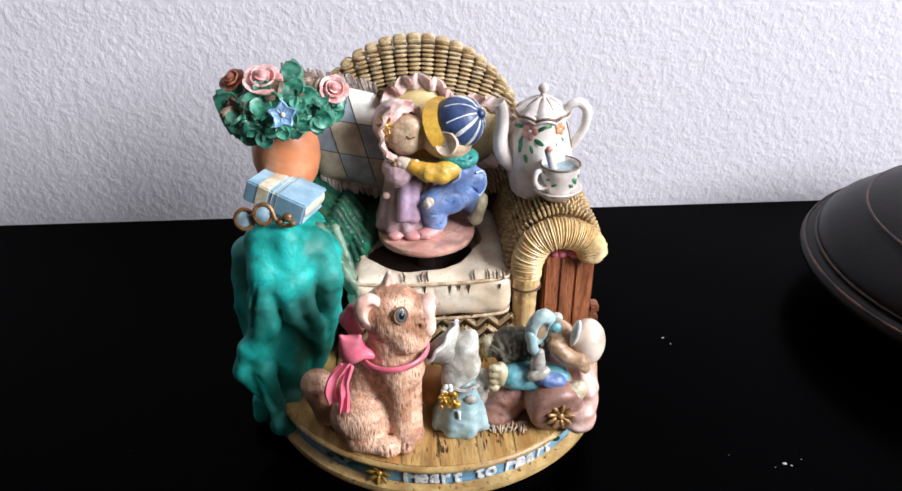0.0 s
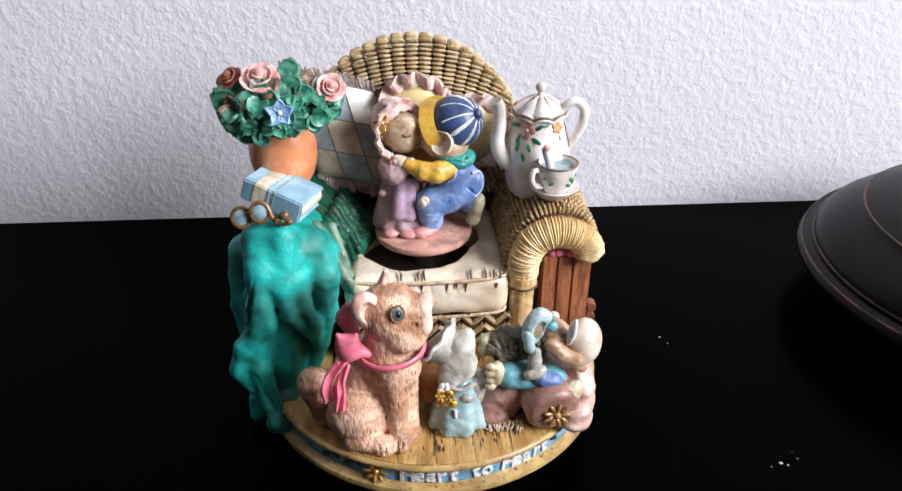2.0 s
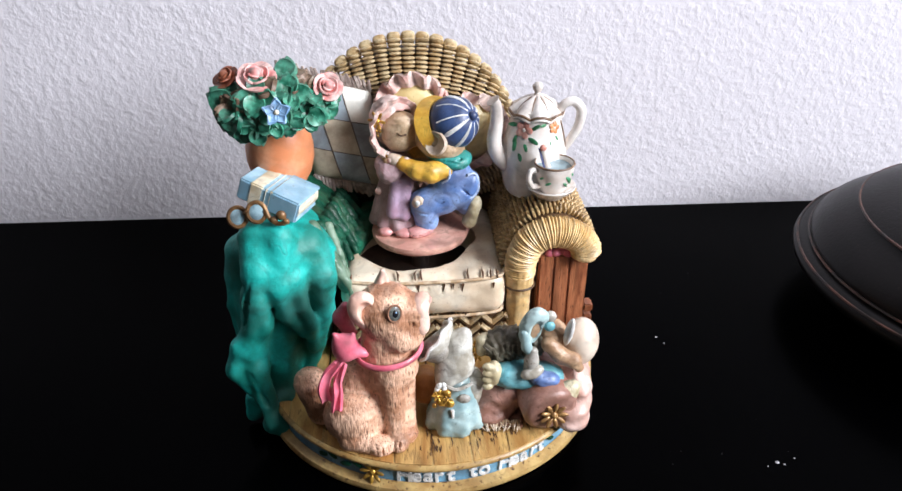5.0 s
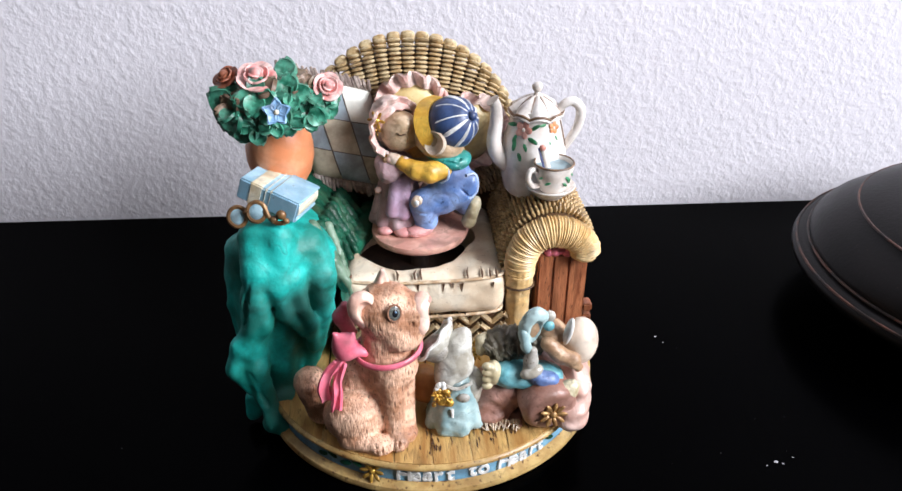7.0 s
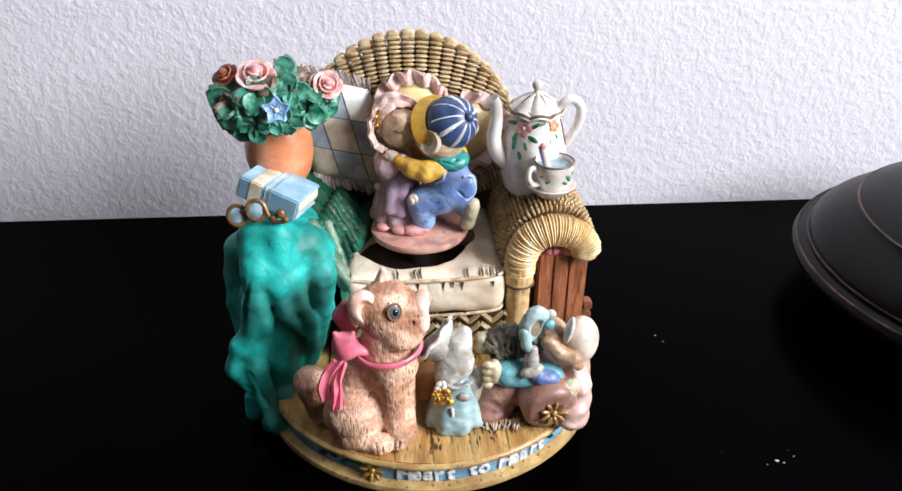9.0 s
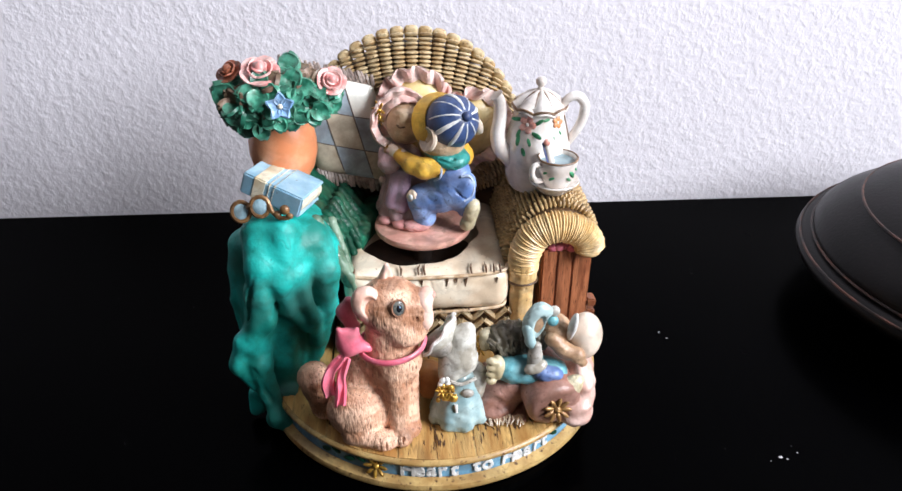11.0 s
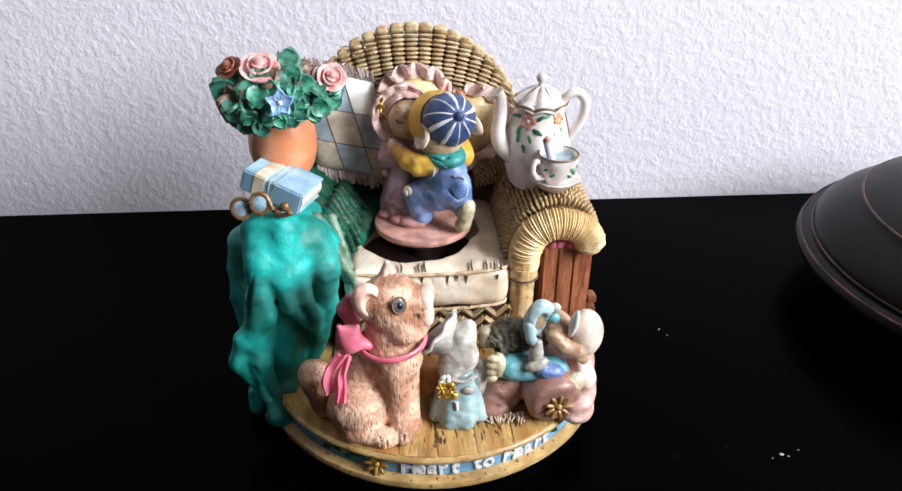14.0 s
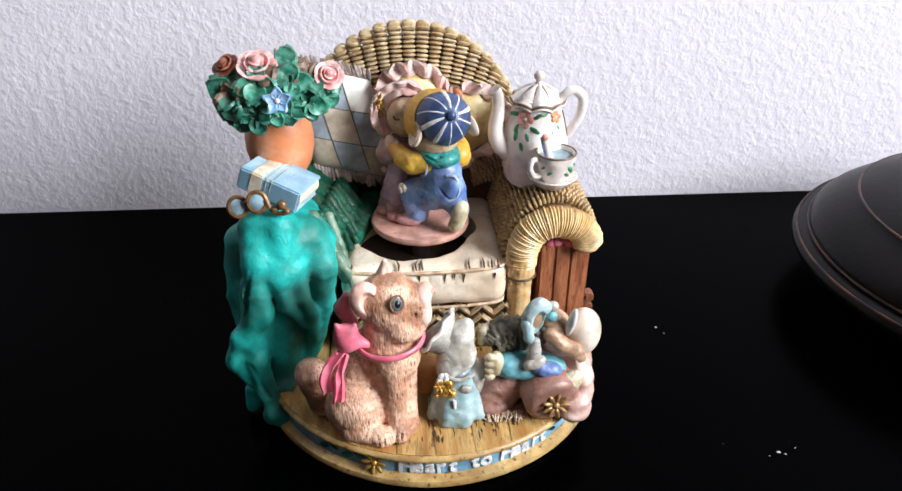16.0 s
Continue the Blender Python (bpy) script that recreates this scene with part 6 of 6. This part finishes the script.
def resting_mouse():
    """Quilted bolster on which a mouse in blue lies beside a rabbit with a round cream bonnet."""
    ax = Vector((-4.5, 20, 4.5))
    q = Matrix.Translation((38.4, -46.2, 20.6)) @ ax.to_track_quat("Z", "Y").to_matrix().to_4x4()
    bolster = build("bolster", [(tf(lathe([(0, 0.6), (3, 0.1), (6.4, -0.2), (8.2, 0.4), (8.9, 1.8), (8.7, 10), (8.9, 20), (0, 21)], 40, wob=0.012), q), M_PINKBED)], box, "dusty pink quilted bolster with a bronze flower")
    build("gold_flower", [(small_star((38.6, -46.8, 20.6), 4.6, (0.12, -0.97, 0.1), 9), M_BRONZE)], bolster, "raised bronze flower")
    build("quilt", [(carve([E((47.0, -34.5, 18.5), (5.4, 10.0, 11.0), (0, 6, 6)), E((45.4, -42.5, 15.5), (5.0, 5.0, 5.0)), E((49.6, -27, 19), (4.4, 9, 10))], 0.7, 3, [B((40, -40, 5), (40, 40, 6.8), 0.1)], lambda p: 0.35 * np.sin(p[:, 2] * 1.2 + 0.6 * np.sin(p[:, 1] * 0.8)) + ripple(0.7, 0.3)(p)), M_PALEBED)], bolster, "pale pink quilt")
    build("bed_side", [(carve([E((24, -33, 21.5), (11, 8, 7)), E((33, -30, 21), (9, 9, 8)), E((20, -38, 15), (7, 5, 3.8))], 0.7, 3, [B((20, -40, 5), (40, 40, 6.8), 0.1)], ripple(0.9, 0.4)), M_PINKBED)], bolster)
    rng = random.Random(14)
    gs = []
    for i in range(22):
        x = 14 + 0.72 * i + rng.uniform(-0.3, 0.3)
        gs.append(tube([(x, -40.8 - 0.06 * i, 14.4 + rng.uniform(-0.5, 0.5)), (x + rng.uniform(-0.7, 0.7), -42.2 - 0.05 * i, 13.8 + rng.uniform(-0.4, 0.4)), (x + rng.uniform(-1.2, 1.2), -43.4 - 0.05 * i + rng.uniform(-0.8, 0.8), 12.4)], [0.5, 0.42, 0.2], 5))
    tagged(build("rug_fringe", [(join(*gs), M_PIPE)], box, "cream fringe of a small rug"), kind="stuff")
    build("rug", [(carve([B((21, -37, 12.9), (9.5, 5.4, 0.9), 0.6, (0, 0, -4))], 0.6, 1, rough=ripple(1.2, 0.25)), M_DPINKRUG)], box, "worn pinkish rug")
    P = []
    P.append((carve([E((27.6, -37.6, 29.6), (9.0, 5.2, 4.4), (0, 6, 0)), E((36, -38, 29.0), (7, 5, 4.2))], 0.6, 2.4, rough=ripple(0.9, 0.25)), M_AQUA2))
    P.append((carve([E((20.6, -38.6, 31.4), (2.6, 3.4, 4.2))] + [E((18.4, -41.0 + 0.3 * i, 28.2 + 2.3 * i), (1.7, 1.4, 1.15)) for i in range(4)], 0.4, 0.6), M_SHOE))
    P.append((carve([E((19.0, -30.0, 36.6), (3.2, 3.2, 3.6))] + [E((17.0, -32 + 0.4 * i, 34.6 + 2.2 * i), (1.4, 1.4, 1.2)) for i in range(3)], 0.45, 1.5), M_SHOE))
    P.append((carve([E((25, -31.0, 36.5), (7.4, 5.6, 6.2)), E((33.5, -31.5, 39), (6.4, 5.4, 5.6)), E((38.5, -30, 41), (4, 4, 4))], 0.5, 1.5, rough=lambda p: ripple(1.3, 0.5)(p) + 0.35 * np.sin(p[:, 0] * 2.4 + 1.6 * np.sin(p[:, 2] * 1.1))), M_DKFUR))
    rng = random.Random(17)
    for i in range(14):
        x, z = rng.uniform(19, 33), rng.uniform(34, 38)
        P.append((tube(curve_through([(x, -35.5, z), (x - rng.uniform(0.2, 1.4), -36.8, z + 1.8), (x - rng.uniform(0.6, 2.6), -36.4, z + rng.uniform(3.0, 4.6))], 4), [0.8] * 4 + [0.6] * 4 + [0.2], 6), M_DKFUR))
    P.append((carve([E((31.6, -37.2, 47.4), (3.6, 2.4, 6.6), (0, 12, 0)), E((34.4, -36.6, 51.2), (3.0, 1.8, 2.2), (0, 35, 0))], 0.4, 1.6, [E((33.0, -40.0, 46.2), (2.3, 2.8, 4.8), (0, 12, 0))], ripple(1.0, 0.15)), M_AQUA))
    P.append((ball((32.8, -37.0, 46.2), (2.2, 0.9, 4.4), 8, rot(0, 12, 0)), M_TAN))
    P.append((carve(chain([(29.4, -38.6, 46.0), (30.2, -39.4, 41.6), (32.0, -39.8, 38.4)], [1.5, 1.5, 1.1]), 0.4, 1.0), M_AQUA))
    P.append((carve(chain([(31.4, -41, 33), (31.8, -40.4, 37), (32.2, -39.8, 40.0)], [2.2, 2.1, 1.6]), 0.5, 1.2), M_GREYFUR))
    P.append((carve([E((31.4, -42.4, 33.6), (3.2, 2.0, 1.9), (0, -14, 0)), E((34.0, -41.8, 34.6), (1.6, 1.5, 1.5))], 0.45, 1.2, rough=ripple(1.8, 0.15)), M_WHITECL))
    P.append((carve([E((36.4, -41.6, 30.6), (4.6, 3.0, 2.6), (0, 8, 0)), E((33.6, -41.8, 31.6), (2.4, 2.0, 2.0))], 0.5, 1.5, [C((34, -45, 31), (39, -44.6, 30), 0.4)], ripple(1.2, 0.2)), M_DENIM))
    P.append((ball((37.6, -35.8, 50.0), (2.0, 1.4, 2.0), 7), M_WHITECL))
    P.append((ball((37.4, -36.6, 47.0), (1.8, 1.4, 1.8), 7), M_AQUA2))
    P.append((carve([E((42.6, -42.6, 26.0), (4.4, 3.0, 3.2)), E((45.0, -42.4, 28.0), (2.2, 2.2, 1.8))], 0.5, 1.5, rough=ripple(1.5, 0.35)), M_SHOE))
    build("mouse_in_blue", P, box, "small mouse figure in blue lying on its back")
    P = []
    P.append((carve([E((48.4, -33.5, 38.6), (5.7, 5.9, 8.2), (0, 4, 0))], 0.55, 1), M_EGG))
    P.append((tf(ball((0, 0, 0), (1.3, 2.1, 5.6), 10), Matrix.Translation((43.4, -37.8, 45.4)) @ rot(10, 8, 0)), M_LETTER))
    P.append((carve(chain([(37.8, -37, 40.5), (41.5, -38.6, 37.0), (45.0, -39.6, 36.0), (47.0, -39.8, 33.2)], [2.6, 2.4, 2.2, 1.5]), 0.5, 1.5, rough=ripple(1.4, 0.2)), M_TAN))
    P.append((carve([E((39.4, -33, 41), (5, 4.6, 5.4))], 0.6, 1, rough=ripple(1.2, 0.25)), M_TAN))
    build("rabbit_in_bonnet", P, box, "small tan rabbit figure in a round cream bonnet")
    # gold flower heads that lie on the boards under the seat
    for x, y, z in ((14.5, -20, 22), (17.6, -18, 23), (15.8, -17, 26)):
        build("gold_flower", [(small_star((x, y, z), 2.6, (-0.2, -0.8, 0.5), 7), M_GOLD)], box, "small gold flower")
    build("apricot_ball", [(carve([E((-0.5, -30, 21), (5.5, 6, 6.6))], 0.7, 1, rough=ripple(0.8, 0.2)), M_ORANGEB)], box, "orange-brown ball behind the cat")


M_DPINKRUG = painted("rug_pink_brown", (0.46, 0.24, 0.18), (0.26, 0.11, 0.07), 180, 0.5, 0.5, 700, speck=(0.1, 0.05, 0.03), speck_at=0.66)
M_ORANGEB = painted("orange_brown", (0.55, 0.24, 0.07), (0.36, 0.13, 0.035), 120, 0.42)
standing_mouse()
resting_mouse()


def motions():
    """The turntable turns slowly clockwise, with a pause."""
    rows = [(0, 0), (1, 1.5), (2, 4), (3, 7), (3.5, 8.5), (4.2, 9.5), (6.3, 10.5), (7.5, 12), (8.5, 16), (9.2, 21), (10.2, 27), (11.5, 32), (12.5, 36.5), (13.5, 39), (14.5, 43), (15.2, 45.5), (16, 47.5)]
    walk(turntable, [(t, pose(0.0, 0.018, 0.0535, 0, 0, -a)) for t, a in rows])


motions()
